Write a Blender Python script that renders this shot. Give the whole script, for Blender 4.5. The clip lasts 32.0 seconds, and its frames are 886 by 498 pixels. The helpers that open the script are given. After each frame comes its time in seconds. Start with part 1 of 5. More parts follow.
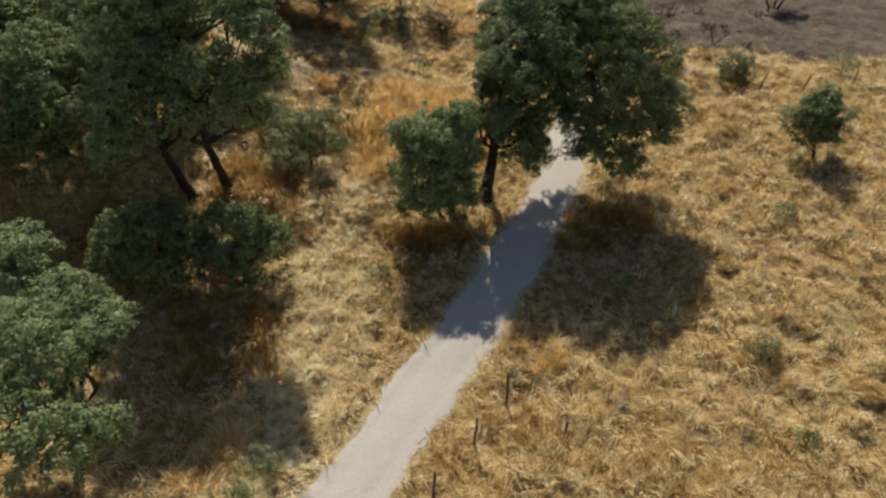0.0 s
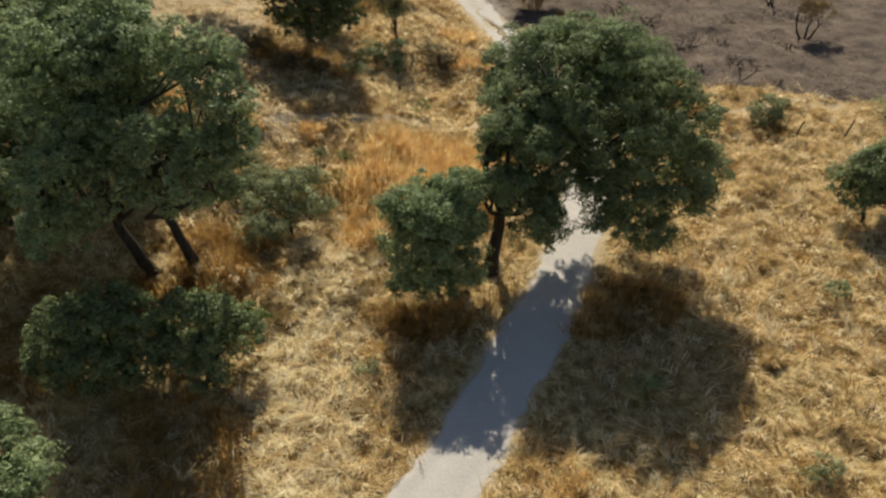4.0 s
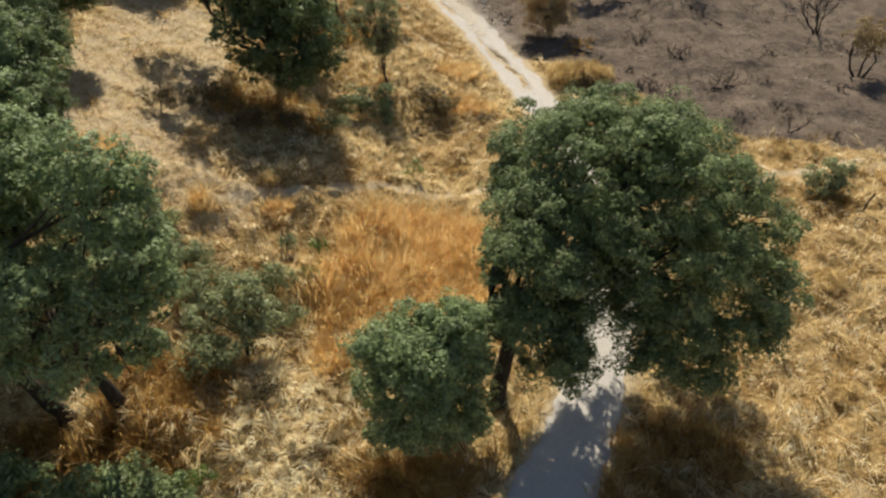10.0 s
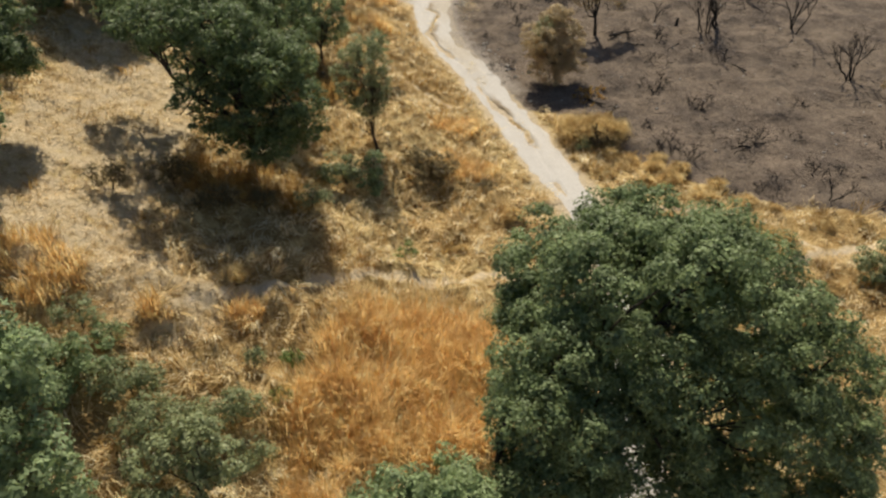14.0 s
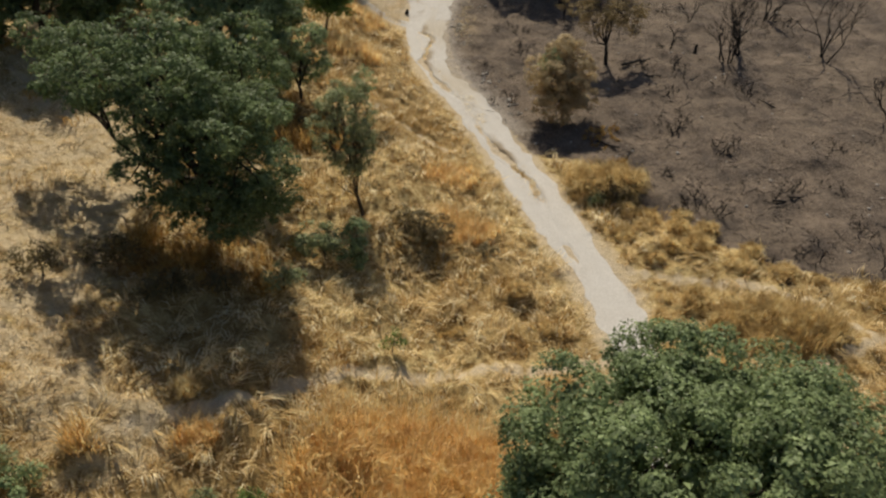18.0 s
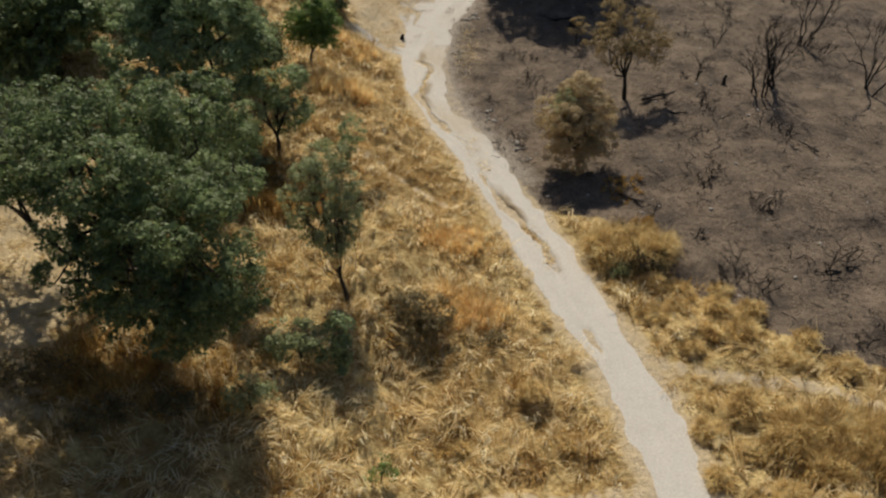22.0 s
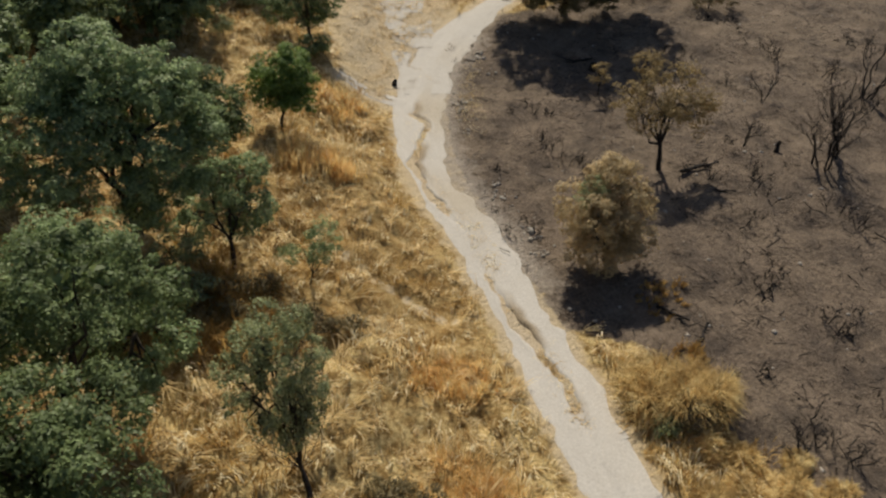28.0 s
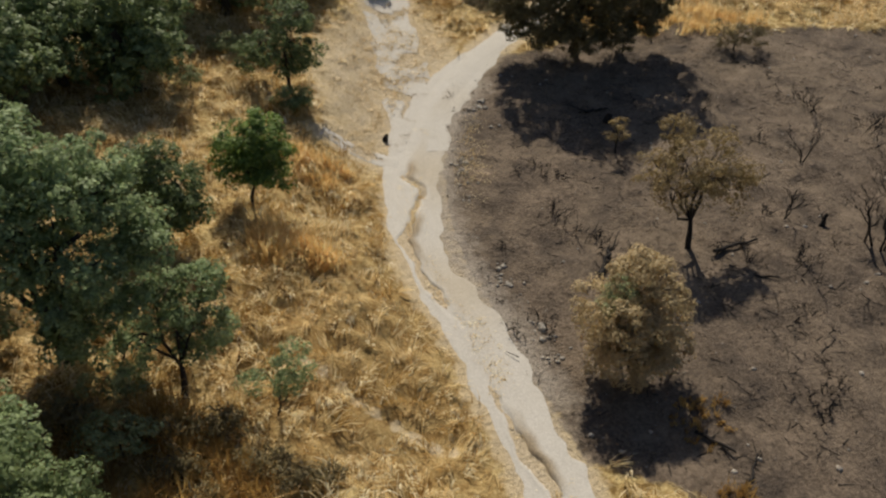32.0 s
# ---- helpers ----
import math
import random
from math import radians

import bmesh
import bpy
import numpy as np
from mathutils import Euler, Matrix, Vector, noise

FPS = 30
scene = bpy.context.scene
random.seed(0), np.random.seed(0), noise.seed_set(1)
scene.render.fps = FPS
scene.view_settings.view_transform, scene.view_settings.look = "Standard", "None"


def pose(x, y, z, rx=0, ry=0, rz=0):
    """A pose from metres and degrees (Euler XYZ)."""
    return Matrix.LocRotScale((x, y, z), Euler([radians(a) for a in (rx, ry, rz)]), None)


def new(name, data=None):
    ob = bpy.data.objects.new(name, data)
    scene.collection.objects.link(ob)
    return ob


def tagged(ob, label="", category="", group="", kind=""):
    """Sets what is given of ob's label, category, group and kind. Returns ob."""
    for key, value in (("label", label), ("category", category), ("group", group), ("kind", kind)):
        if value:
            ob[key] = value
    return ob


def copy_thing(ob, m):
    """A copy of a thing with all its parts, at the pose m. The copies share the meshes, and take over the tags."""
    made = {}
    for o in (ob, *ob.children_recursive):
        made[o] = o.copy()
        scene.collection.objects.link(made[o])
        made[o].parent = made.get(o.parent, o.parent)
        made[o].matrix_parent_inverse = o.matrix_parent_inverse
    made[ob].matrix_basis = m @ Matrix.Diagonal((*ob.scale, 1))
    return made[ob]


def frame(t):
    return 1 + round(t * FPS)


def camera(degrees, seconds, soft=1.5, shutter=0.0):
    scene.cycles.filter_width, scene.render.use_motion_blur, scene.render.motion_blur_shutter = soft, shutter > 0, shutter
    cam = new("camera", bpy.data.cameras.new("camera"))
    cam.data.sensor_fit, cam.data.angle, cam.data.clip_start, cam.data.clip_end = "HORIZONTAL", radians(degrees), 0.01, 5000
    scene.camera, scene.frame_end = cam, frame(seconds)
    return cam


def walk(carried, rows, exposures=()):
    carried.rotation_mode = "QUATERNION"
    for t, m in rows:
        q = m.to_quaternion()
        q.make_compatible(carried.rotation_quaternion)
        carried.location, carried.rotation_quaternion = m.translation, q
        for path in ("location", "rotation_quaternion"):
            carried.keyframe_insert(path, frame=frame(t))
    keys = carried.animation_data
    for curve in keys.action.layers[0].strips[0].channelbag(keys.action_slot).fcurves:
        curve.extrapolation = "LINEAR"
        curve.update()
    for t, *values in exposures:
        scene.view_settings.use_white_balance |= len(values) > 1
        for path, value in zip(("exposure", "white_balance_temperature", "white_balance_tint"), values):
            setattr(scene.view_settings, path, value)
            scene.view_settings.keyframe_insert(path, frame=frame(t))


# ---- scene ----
cam = camera(61.1, 32.0, soft=2.4)
METRES, EYE, TILT, LEAN, TURN = 46.0, 20.8, -35.6, 0.0, 0.0
ROWS = [
    (0.0, 0.0, 0.0, 0.0, 0.0, 0.0, -0.0),
    (0.5, 0.0001, 0.0115, 0.008, -0.06, 0.23, 0.0),
    (1.0, 0.0006, 0.0249, 0.0176, -0.08, -0.01, -0.19),
    (1.5, 0.0014, 0.0383, 0.0278, -0.09, -0.14, -0.18),
    (2.0, 0.0007, 0.0522, 0.0378, -0.07, -0.19, -0.08),
    (2.5, 0.0015, 0.0656, 0.0469, -0.03, 0.09, -0.23),
    (3.0, 0.0019, 0.077, 0.055, -0.18, 0.15, -0.33),
    (3.5, 0.002, 0.0908, 0.0644, -0.06, 0.18, -0.21),
    (5.5, 0.0034, 0.1444, 0.1032, 0.24, 0.52, -0.01),
    (6.0, 0.0036, 0.155, 0.1112, 0.2, 0.8, 0.06),
    (6.5, 0.004, 0.1674, 0.1214, 0.07, 1.03, -0.02),
    (7.0, 0.0043, 0.1797, 0.1315, 0.08, 0.68, -0.18),
    (7.5, 0.0046, 0.1923, 0.1411, 0.21, 0.6, -0.07),
    (8.0, 0.005, 0.205, 0.1504, 0.23, 0.25, -0.07),
    (8.5, 0.0052, 0.2179, 0.1594, 0.23, -0.31, -0.15),
    (9.0, 0.0055, 0.231, 0.1684, 0.19, -1.17, -0.21),
    (9.5, 0.0062, 0.2417, 0.1758, 0.1, -0.74, -0.28),
    (10.0, 0.0056, 0.2553, 0.1846, 0.05, -0.9, -0.37),
    (10.5, 0.0058, 0.2687, 0.1931, -0.06, -0.43, -0.23),
    (11.0, 0.0066, 0.282, 0.2024, -0.11, 0.13, -0.31),
    (11.5, 0.0068, 0.2952, 0.2114, -0.11, -0.55, -0.56),
    (12.0, 0.007, 0.3085, 0.2205, -0.15, -0.24, -0.28),
    (12.5, 0.0072, 0.3217, 0.2297, -0.1, 0.03, -0.18),
    (13.0, 0.0071, 0.3323, 0.2377, -0.09, -0.2, -0.27),
    (13.5, 0.0073, 0.3453, 0.2474, -0.17, -0.14, -0.27),
    (14.0, 0.0075, 0.3579, 0.2568, 0.0, 0.11, -0.09),
    (14.5, 0.0075, 0.3709, 0.2658, 0.1, 0.04, -0.17),
    (16.5, 0.0086, 0.4204, 0.3, 0.01, -0.62, 0.23),
    (17.0, 0.0089, 0.4333, 0.3099, 0.01, -0.84, 0.24),
    (17.5, 0.0094, 0.4466, 0.3196, -0.1, -0.69, 0.13),
    (18.0, 0.0098, 0.4598, 0.3298, -0.24, -0.19, -0.09),
    (18.5, 0.0102, 0.4732, 0.3396, -0.28, -0.38, -0.17),
    (19.0, 0.0107, 0.4867, 0.349, -0.24, -0.3, -0.19),
    (19.5, 0.0108, 0.4983, 0.3565, -0.31, 0.02, -0.23),
    (20.0, 0.0111, 0.5119, 0.3657, -0.38, 0.44, -0.35),
    (20.5, 0.0112, 0.5253, 0.3748, -0.35, 0.11, -0.26),
    (21.0, 0.0113, 0.5386, 0.3841, -0.36, 0.17, -0.06),
    (21.5, 0.0115, 0.5516, 0.393, -0.29, 0.2, -0.02),
    (22.0, 0.0122, 0.5645, 0.4022, -0.11, -0.5, 0.2),
    (22.5, 0.0122, 0.5775, 0.412, 0.17, -0.3, 0.13),
    (23.0, 0.0121, 0.5879, 0.4202, -0.04, 0.06, 0.34),
    (23.5, 0.0124, 0.6004, 0.4303, 0.14, 0.36, 0.27),
    (24.0, 0.0124, 0.6129, 0.4402, -0.02, 0.39, 0.37),
    (24.5, 0.0127, 0.6256, 0.4494, 0.16, 0.22, 0.32),
    (25.0, 0.013, 0.6383, 0.4583, 0.01, 0.3, 0.3),
    (25.5, 0.0133, 0.6511, 0.4669, 0.1, -0.14, 0.19),
    (27.5, 0.014, 0.6996, 0.5016, -0.14, -1.7, -0.24),
    (28.0, 0.0143, 0.7126, 0.5107, -0.17, -1.41, -0.28),
    (28.5, 0.0146, 0.7257, 0.5196, -0.33, -0.54, -0.19),
    (29.0, 0.0149, 0.7387, 0.5284, -0.35, 0.08, -0.27),
    (29.5, 0.0151, 0.7497, 0.5356, -0.34, 0.06, -0.26),
    (30.0, 0.0152, 0.7624, 0.5446, -0.42, 0.41, -0.24),
    (30.5, 0.0155, 0.7749, 0.5538, -0.21, -0.37, -0.17),
    (31.0, 0.0154, 0.7877, 0.5629, -0.21, -0.94, -0.22),
    (31.5, 0.0155, 0.8005, 0.5719, -0.29, -1.24, -0.2),
    (32.0, 0.0155, 0.8131, 0.5812, -0.3, -0.96, -0.28),
]
walk(cam, [(t, pose(0, 0, EYE, TILT, LEAN, TURN) @ pose(METRES * x, METRES * y, METRES * z, 90 + pitch, roll, yaw)) for t, x, y, z, yaw, pitch, roll in ROWS],
     exposures=[(0.0, -0.16), (3.0, -0.05), (7.0, 0.2), (14.0, 0.17), (18.0, -0.16), (24.0, -0.17), (32.0, -0.2)])

# ---- light ----
SUN_EL, SUN_AZ = 49.0, 7.0  # degrees up; degrees to the left of straight ahead
to_sun = Vector((-math.sin(radians(SUN_AZ)) * math.cos(radians(SUN_EL)), math.cos(radians(SUN_AZ)) * math.cos(radians(SUN_EL)), math.sin(radians(SUN_EL))))
sun = new("sun", bpy.data.lights.new("sun", "SUN"))
sun.data.energy, sun.data.angle, sun.data.color = 5.0, radians(0.6), (1.0, 0.92, 0.76)
sun.matrix_world = Matrix.Translation((0, 0, 60)) @ to_sun.to_track_quat("Z", "Y").to_matrix().to_4x4()
world = bpy.data.worlds.new("sky")
scene.world = world
world.use_nodes = True
sky = world.node_tree.nodes.new("ShaderNodeTexSky")
sky.sky_type, sky.sun_disc = "NISHITA", False
sky.sun_elevation, sky.sun_rotation = radians(SUN_EL), radians(-SUN_AZ)
world.node_tree.nodes["Background"].inputs["Strength"].default_value = 0.07
world.node_tree.links.new(sky.outputs["Color"], world.node_tree.nodes["Background"].inputs["Color"])


# ---- materials ----
def material(name, rough=0.9):
    """A principled material; gives it with its node and link tools."""
    m = bpy.data.materials.new(name)
    m.use_nodes = True
    t = m.node_tree
    b = t.nodes["Principled BSDF"]
    b.inputs["Roughness"].default_value = rough
    b.inputs["Specular IOR Level"].default_value = 0.25
    return m, t, b


def node(t, kind, **values):
    n = t.nodes.new(kind)
    for key, v in values.items():
        n.inputs[key.replace("_", " ")].default_value = v
    return n


def noise_at(t, scale, detail=4.0, rough=0.6, where=None, stretch=None):
    n = node(t, "ShaderNodeTexNoise", Scale=scale, Detail=detail, Roughness=rough)
    if where is None:
        where = t.nodes.new("ShaderNodeNewGeometry").outputs["Position"]
    if stretch:
        mp = t.nodes.new("ShaderNodeMapping")
        mp.inputs["Scale"].default_value = stretch
        t.links.new(where, mp.inputs["Vector"])
        where = mp.outputs["Vector"]
    t.links.new(where, n.inputs["Vector"])
    return n.outputs["Fac"]


def ramp(t, fac, stops):
    n = t.nodes.new("ShaderNodeValToRGB")
    els = n.color_ramp.elements
    while len(els) < len(stops):
        els.new(0.5)
    for e, (p, c) in zip(els, stops):
        e.position, e.color = p, (*c, 1)
    t.links.new(fac, n.inputs["Fac"])
    return n.outputs["Color"]


def mix(t, fac, a, b, how="MIX"):
    n = t.nodes.new("ShaderNodeMix")
    n.data_type, n.blend_type = "RGBA", how
    for sock, v in ((n.inputs[0], fac), (n.inputs[6], a), (n.inputs[7], b)):
        if isinstance(v, (int, float)):
            sock.default_value = v
        elif isinstance(v, tuple):
            sock.default_value = (*v, 1)
        else:
            t.links.new(v, sock)
    return n.outputs[2]


def calc(t, how, a, b=0.0):
    n = t.nodes.new("ShaderNodeMath")
    n.operation = how
    for sock, v in zip(n.inputs, (a, b)):
        if isinstance(v, (int, float)):
            sock.default_value = v
        else:
            t.links.new(v, sock)
    return n.outputs[0]


def bump(t, b, height, strength, distance):
    n = node(t, "ShaderNodeBump", Strength=strength, Distance=distance)
    t.links.new(height, n.inputs["Height"])
    t.links.new(n.outputs["Normal"], b.inputs["Normal"])


def attribute(t, name):
    n = t.nodes.new("ShaderNodeAttribute")
    n.attribute_name = name
    return n.outputs["Fac"]


def leaf_material(name, dark, mid, light, through_light=0.25):
    """Foliage: colour varies leaf by leaf and over patches of the crown; some light shines through."""
    m, t, b = material(name, 0.55)
    b.inputs["Specular IOR Level"].default_value = 0.33
    isle = t.nodes.new("ShaderNodeNewGeometry").outputs["Random Per Island"]
    c = ramp(t, isle, [(0.0, dark), (0.55, mid), (1.0, light)])
    patch = noise_at(t, 1.5, 3.0)
    c = mix(t, 0.55, c, ramp(t, patch, [(0.3, dark), (0.5, mid), (0.72, light)]))
    t.links.new(c, b.inputs["Base Color"])
    tr = t.nodes.new("ShaderNodeBsdfTranslucent")
    t.links.new(c, tr.inputs["Color"])
    mx = t.nodes.new("ShaderNodeMixShader")
    mx.inputs[0].default_value = through_light
    out = t.nodes["Material Output"]
    t.links.new(b.outputs[0], mx.inputs[1])
    t.links.new(tr.outputs[0], mx.inputs[2])
    t.links.new(mx.outputs[0], out.inputs["Surface"])
    return m


def grass_material(name, stops, patches, scale=0.35):
    """Dry blades: a colour for each blade, shifted over the ground by patches."""
    m, t, b = material(name, 0.75)
    isle = t.nodes.new("ShaderNodeNewGeometry").outputs["Random Per Island"]
    tuft = ramp(t, noise_at(t, 2.3, 3.0, 0.55), [(0.38, (0, 0, 0)), (0.62, (1, 1, 1))])
    isle = calc(t, "ADD", calc(t, "MULTIPLY", isle, 0.42), calc(t, "MULTIPLY", tuft, 0.58))
    c = ramp(t, isle, stops)
    c = mix(t, ramp(t, noise_at(t, scale, 3.0), [(0.46, (0, 0, 0)), (0.66, (0.75, 0.75, 0.75))]), c, ramp(t, isle, patches))
    t.links.new(c, b.inputs["Base Color"])
    tr = t.nodes.new("ShaderNodeBsdfTranslucent")
    t.links.new(c, tr.inputs["Color"])
    mx = t.nodes.new("ShaderNodeMixShader")
    mx.inputs[0].default_value = 0.5
    t.links.new(b.outputs[0], mx.inputs[1])
    t.links.new(tr.outputs[0], mx.inputs[2])
    t.links.new(mx.outputs[0], t.nodes["Material Output"].inputs["Surface"])
    return m


def bark_material(name, a, b_, scale=9.0):
    m, t, b = material(name, 0.95)
    f = noise_at(t, scale, 6.0, 0.65, stretch=(1, 1, 0.25))
    t.links.new(ramp(t, f, [(0.3, a), (0.7, b_)]), b.inputs["Base Color"])
    bump(t, b, f, 0.8, 0.04)
    return m


def ground_material():
    m, t, b = material("dry_ground", 0.95)
    fine = noise_at(t, 9.0, 8.0, 0.7)
    mid = noise_at(t, 1.1, 5.0, 0.6)
    wide = noise_at(t, 0.16, 3.0, 0.5)
    clump = noise_at(t, 2.2, 4.0, 0.6)
    straw = mix(t, ramp(t, clump, [(0.38, (0, 0, 0)), (0.6, (1, 1, 1))]), ramp(t, fine, [(0.3, (0.32, 0.21, 0.085)), (0.5, (0.58, 0.44, 0.2)), (0.7, (0.76, 0.63, 0.36))]),
                ramp(t, fine, [(0.3, (0.12, 0.07, 0.025)), (0.6, (0.3, 0.19, 0.065)), (0.8, (0.48, 0.335, 0.13))]))
    straw = mix(t, ramp(t, wide, [(0.42, (0, 0, 0)), (0.62, (0.6, 0.6, 0.6))]), straw, ramp(t, fine, [(0.3, (0.18, 0.105, 0.04)), (0.7, (0.42, 0.26, 0.09))]))
    earth = mix(t, mid, ramp(t, fine, [(0.25, (0.4, 0.295, 0.165)), (0.75, (0.65, 0.515, 0.31))]), (0.55, 0.43, 0.26))
    ash = mix(t, mid, ramp(t, fine, [(0.28, (0.049, 0.038, 0.028)), (0.5, (0.133, 0.100, 0.072)), (0.75, (0.284, 0.218, 0.162))]),
              ramp(t, fine, [(0.3, (0.076, 0.056, 0.042)), (0.7, (0.211, 0.160, 0.119))]))
    ash = mix(t, ramp(t, wide, [(0.45, (0, 0, 0)), (0.62, (0.7, 0.7, 0.7))]), ash, ramp(t, fine, [(0.3, (0.115, 0.085, 0.061)), (0.7, (0.259, 0.199, 0.142))]))
    blotch = noise_at(t, 0.55, 6.0, 0.7)
    ash = mix(t, ramp(t, blotch, [(0.36, (0.62, 0.6, 0.58)), (0.5, (0, 0, 0))]), ash, (0.043, 0.034, 0.030))
    ash = mix(t, ramp(t, blotch, [(0.54, (0, 0, 0)), (0.7, (0.7, 0.7, 0.7))]), ash, (0.259, 0.195, 0.142))
    ragged = calc(t, "MULTIPLY", calc(t, "SUBTRACT", noise_at(t, 1.7, 5.0, 0.65), 0.5), 1.3)
    k_bare = ramp(t, calc(t, "ADD", attribute(t, "bare"), ragged), [(0.35, (0, 0, 0)), (0.6, (1, 1, 1))])
    k_burnt = ramp(t, calc(t, "ADD", attribute(t, "burnt"), ragged), [(0.38, (0, 0, 0)), (0.58, (1, 1, 1))])
    c = mix(t, k_bare, straw, earth)
    c = mix(t, k_burnt, c, ash)
    verge = ramp(t, calc(t, "ADD", attribute(t, "bare"), calc(t, "MULTIPLY", ragged, 0.7)), [(0.45, (0, 0, 0)), (1.0, (0.9, 0.9, 0.9))])
    dust = mix(t, attribute(t, "ashy"), ramp(t, fine, [(0.25, (0.38, 0.3, 0.205)), (0.75, (0.66, 0.55, 0.4))]), ramp(t, fine, [(0.25, (0.22, 0.185, 0.15)), (0.75, (0.47, 0.41, 0.345))]))
    c = mix(t, verge, c, dust)
    t.links.new(c, b.inputs["Base Color"])
    lumps = calc(t, "ADD", fine, calc(t, "MULTIPLY", noise_at(t, 3.0, 4.0), 1.6))
    bump(t, b, lumps, 0.7, 0.16)
    return m


def road_material():
    m, t, b = material("pale_dust", 0.95)
    fine = noise_at(t, 14.0, 8.0, 0.7)
    mid = noise_at(t, 1.4, 4.0, 0.6)
    c = mix(t, mid, ramp(t, fine, [(0.25, (0.45, 0.415, 0.375)), (0.75, (0.65, 0.615, 0.565))]), ramp(t, fine, [(0.2, (0.37, 0.335, 0.29)), (0.8, (0.59, 0.55, 0.495))]))
    # brown soil on the rough crown; the same dark paints shade into the gully
    c = mix(t, ramp(t, attribute(t, "rough_and_gully_shade"), [(0.2, (0, 0, 0)), (0.8, (0.85, 0.85, 0.85))]), c, ramp(t, fine, [(0.3, (0.12, 0.08, 0.04)), (0.7, (0.34, 0.245, 0.125))]))
    c = mix(t, calc(t, "MULTIPLY", attribute(t, "dull"), 0.75), c, ramp(t, fine, [(0.25, (0.33, 0.275, 0.205)), (0.75, (0.55, 0.475, 0.37))]))
    rim = calc(t, "ADD", attribute(t, "edge"), calc(t, "MULTIPLY", calc(t, "SUBTRACT", noise_at(t, 2.6, 5.0, 0.65), 0.5), 0.9))
    c = mix(t, ramp(t, rim, [(0.4, (0, 0, 0)), (0.85, (0.9, 0.9, 0.9))]), c, ramp(t, fine, [(0.25, (0.27, 0.225, 0.175)), (0.75, (0.5, 0.43, 0.345))]))
    t.links.new(c, b.inputs["Base Color"])
    crumble = calc(t, "ADD", attribute(t, "edge"), calc(t, "MULTIPLY", calc(t, "SUBTRACT", noise_at(t, 5.0, 6.0, 0.75), 0.5), 1.5))
    t.links.new(calc(t, "LESS_THAN", crumble, 0.62), b.inputs["Alpha"])
    bump(t, b, calc(t, "ADD", fine, mid), 0.5, 0.05)
    return m


LEAF = leaf_material("oak_leaf", (0.053, 0.068, 0.028), (0.197, 0.253, 0.106), (0.476, 0.567, 0.272), 0.42)
LEAF_DEEP = leaf_material("deep_green_oak_leaf", (0.040, 0.053, 0.021), (0.146, 0.194, 0.076), (0.345, 0.428, 0.191), 0.42)
LEAF_GREY = leaf_material("grey_oak_leaf", (0.075, 0.095, 0.042), (0.259, 0.332, 0.153), (0.572, 0.684, 0.358), 0.46)
LEAF_BRIGHT = leaf_material("fresh_leaf", (0.058, 0.092, 0.020), (0.174, 0.257, 0.061), (0.324, 0.437, 0.126), 0.38)
LEAF_OLIVE = leaf_material("olive_leaf", (0.107, 0.119, 0.053), (0.292, 0.322, 0.155), (0.500, 0.559, 0.305), 0.38)
LEAF_BROWN = leaf_material("scorched_leaf", (0.28, 0.21, 0.115), (0.54, 0.415, 0.225), (0.72, 0.59, 0.36), 0.42)
LEAF_RUST = leaf_material("scorched_rust_leaf", (0.16, 0.112, 0.048), (0.35, 0.255, 0.11), (0.52, 0.4, 0.195), 0.4)
LEAF_SINGED = leaf_material("singed_olive_leaf", (0.07, 0.06, 0.03), (0.17, 0.145, 0.07), (0.3, 0.25, 0.12), 0.4)
STRAW = grass_material("straw", [(0.0, (0.34, 0.225, 0.09)), (0.35, (0.82, 0.655, 0.36)), (1.0, (0.98, 0.94, 0.74))], [(0.0, (0.25, 0.15, 0.058)), (0.5, (0.65, 0.46, 0.21)), (1.0, (0.93, 0.75, 0.44))], 0.8)
BLEACHED = grass_material("bleached_stalks", [(0.0, (0.62, 0.45, 0.2)), (0.5, (0.84, 0.67, 0.37)), (1.0, (0.96, 0.86, 0.58))], [(0.0, (0.5, 0.35, 0.14)), (1.0, (0.86, 0.67, 0.36))], 0.9)
TRODDEN = grass_material("trodden_straw", [(0.0, (0.74, 0.6, 0.34)), (0.5, (0.92, 0.82, 0.55)), (1.0, (0.98, 0.95, 0.78))], [(0.0, (0.62, 0.47, 0.24)), (1.0, (0.95, 0.84, 0.55))], 0.9)
REED = grass_material("tall_dry_grass", [(0.0, (0.56, 0.36, 0.13)), (0.5, (0.95, 0.72, 0.35)), (1.0, (0.98, 0.93, 0.6))], [(0.0, (0.43, 0.235, 0.075)), (1.0, (0.9, 0.62, 0.26))], 1.1)
BRUSH = leaf_material("brown_brush_leaf", (0.09, 0.07, 0.035), (0.19, 0.15, 0.07), (0.3, 0.24, 0.115), 0.4)
PALE_STRAW = grass_material("pale_short_straw", [(0.0, (0.47, 0.36, 0.2)), (0.5, (0.74, 0.61, 0.4)), (1.0, (0.92, 0.81, 0.6))], [(0.0, (0.4, 0.28, 0.13)), (1.0, (0.74, 0.58, 0.33))], 0.7)
TUSSOCK = grass_material("tussock_grass", [(0.0, (0.345, 0.224, 0.087)), (0.5, (0.709, 0.531, 0.237)), (1.0, (0.885, 0.771, 0.452))], [(0.0, (0.244, 0.146, 0.048)), (1.0, (0.648, 0.448, 0.183))], 1.2)
RUST_GRASS = grass_material("rust_brown_grass", [(0.0, (0.281, 0.158, 0.056)), (0.5, (0.541, 0.348, 0.118)), (1.0, (0.736, 0.53, 0.201))], [(0.0, (0.216, 0.112, 0.039)), (1.0, (0.541, 0.341, 0.111))], 1.0)
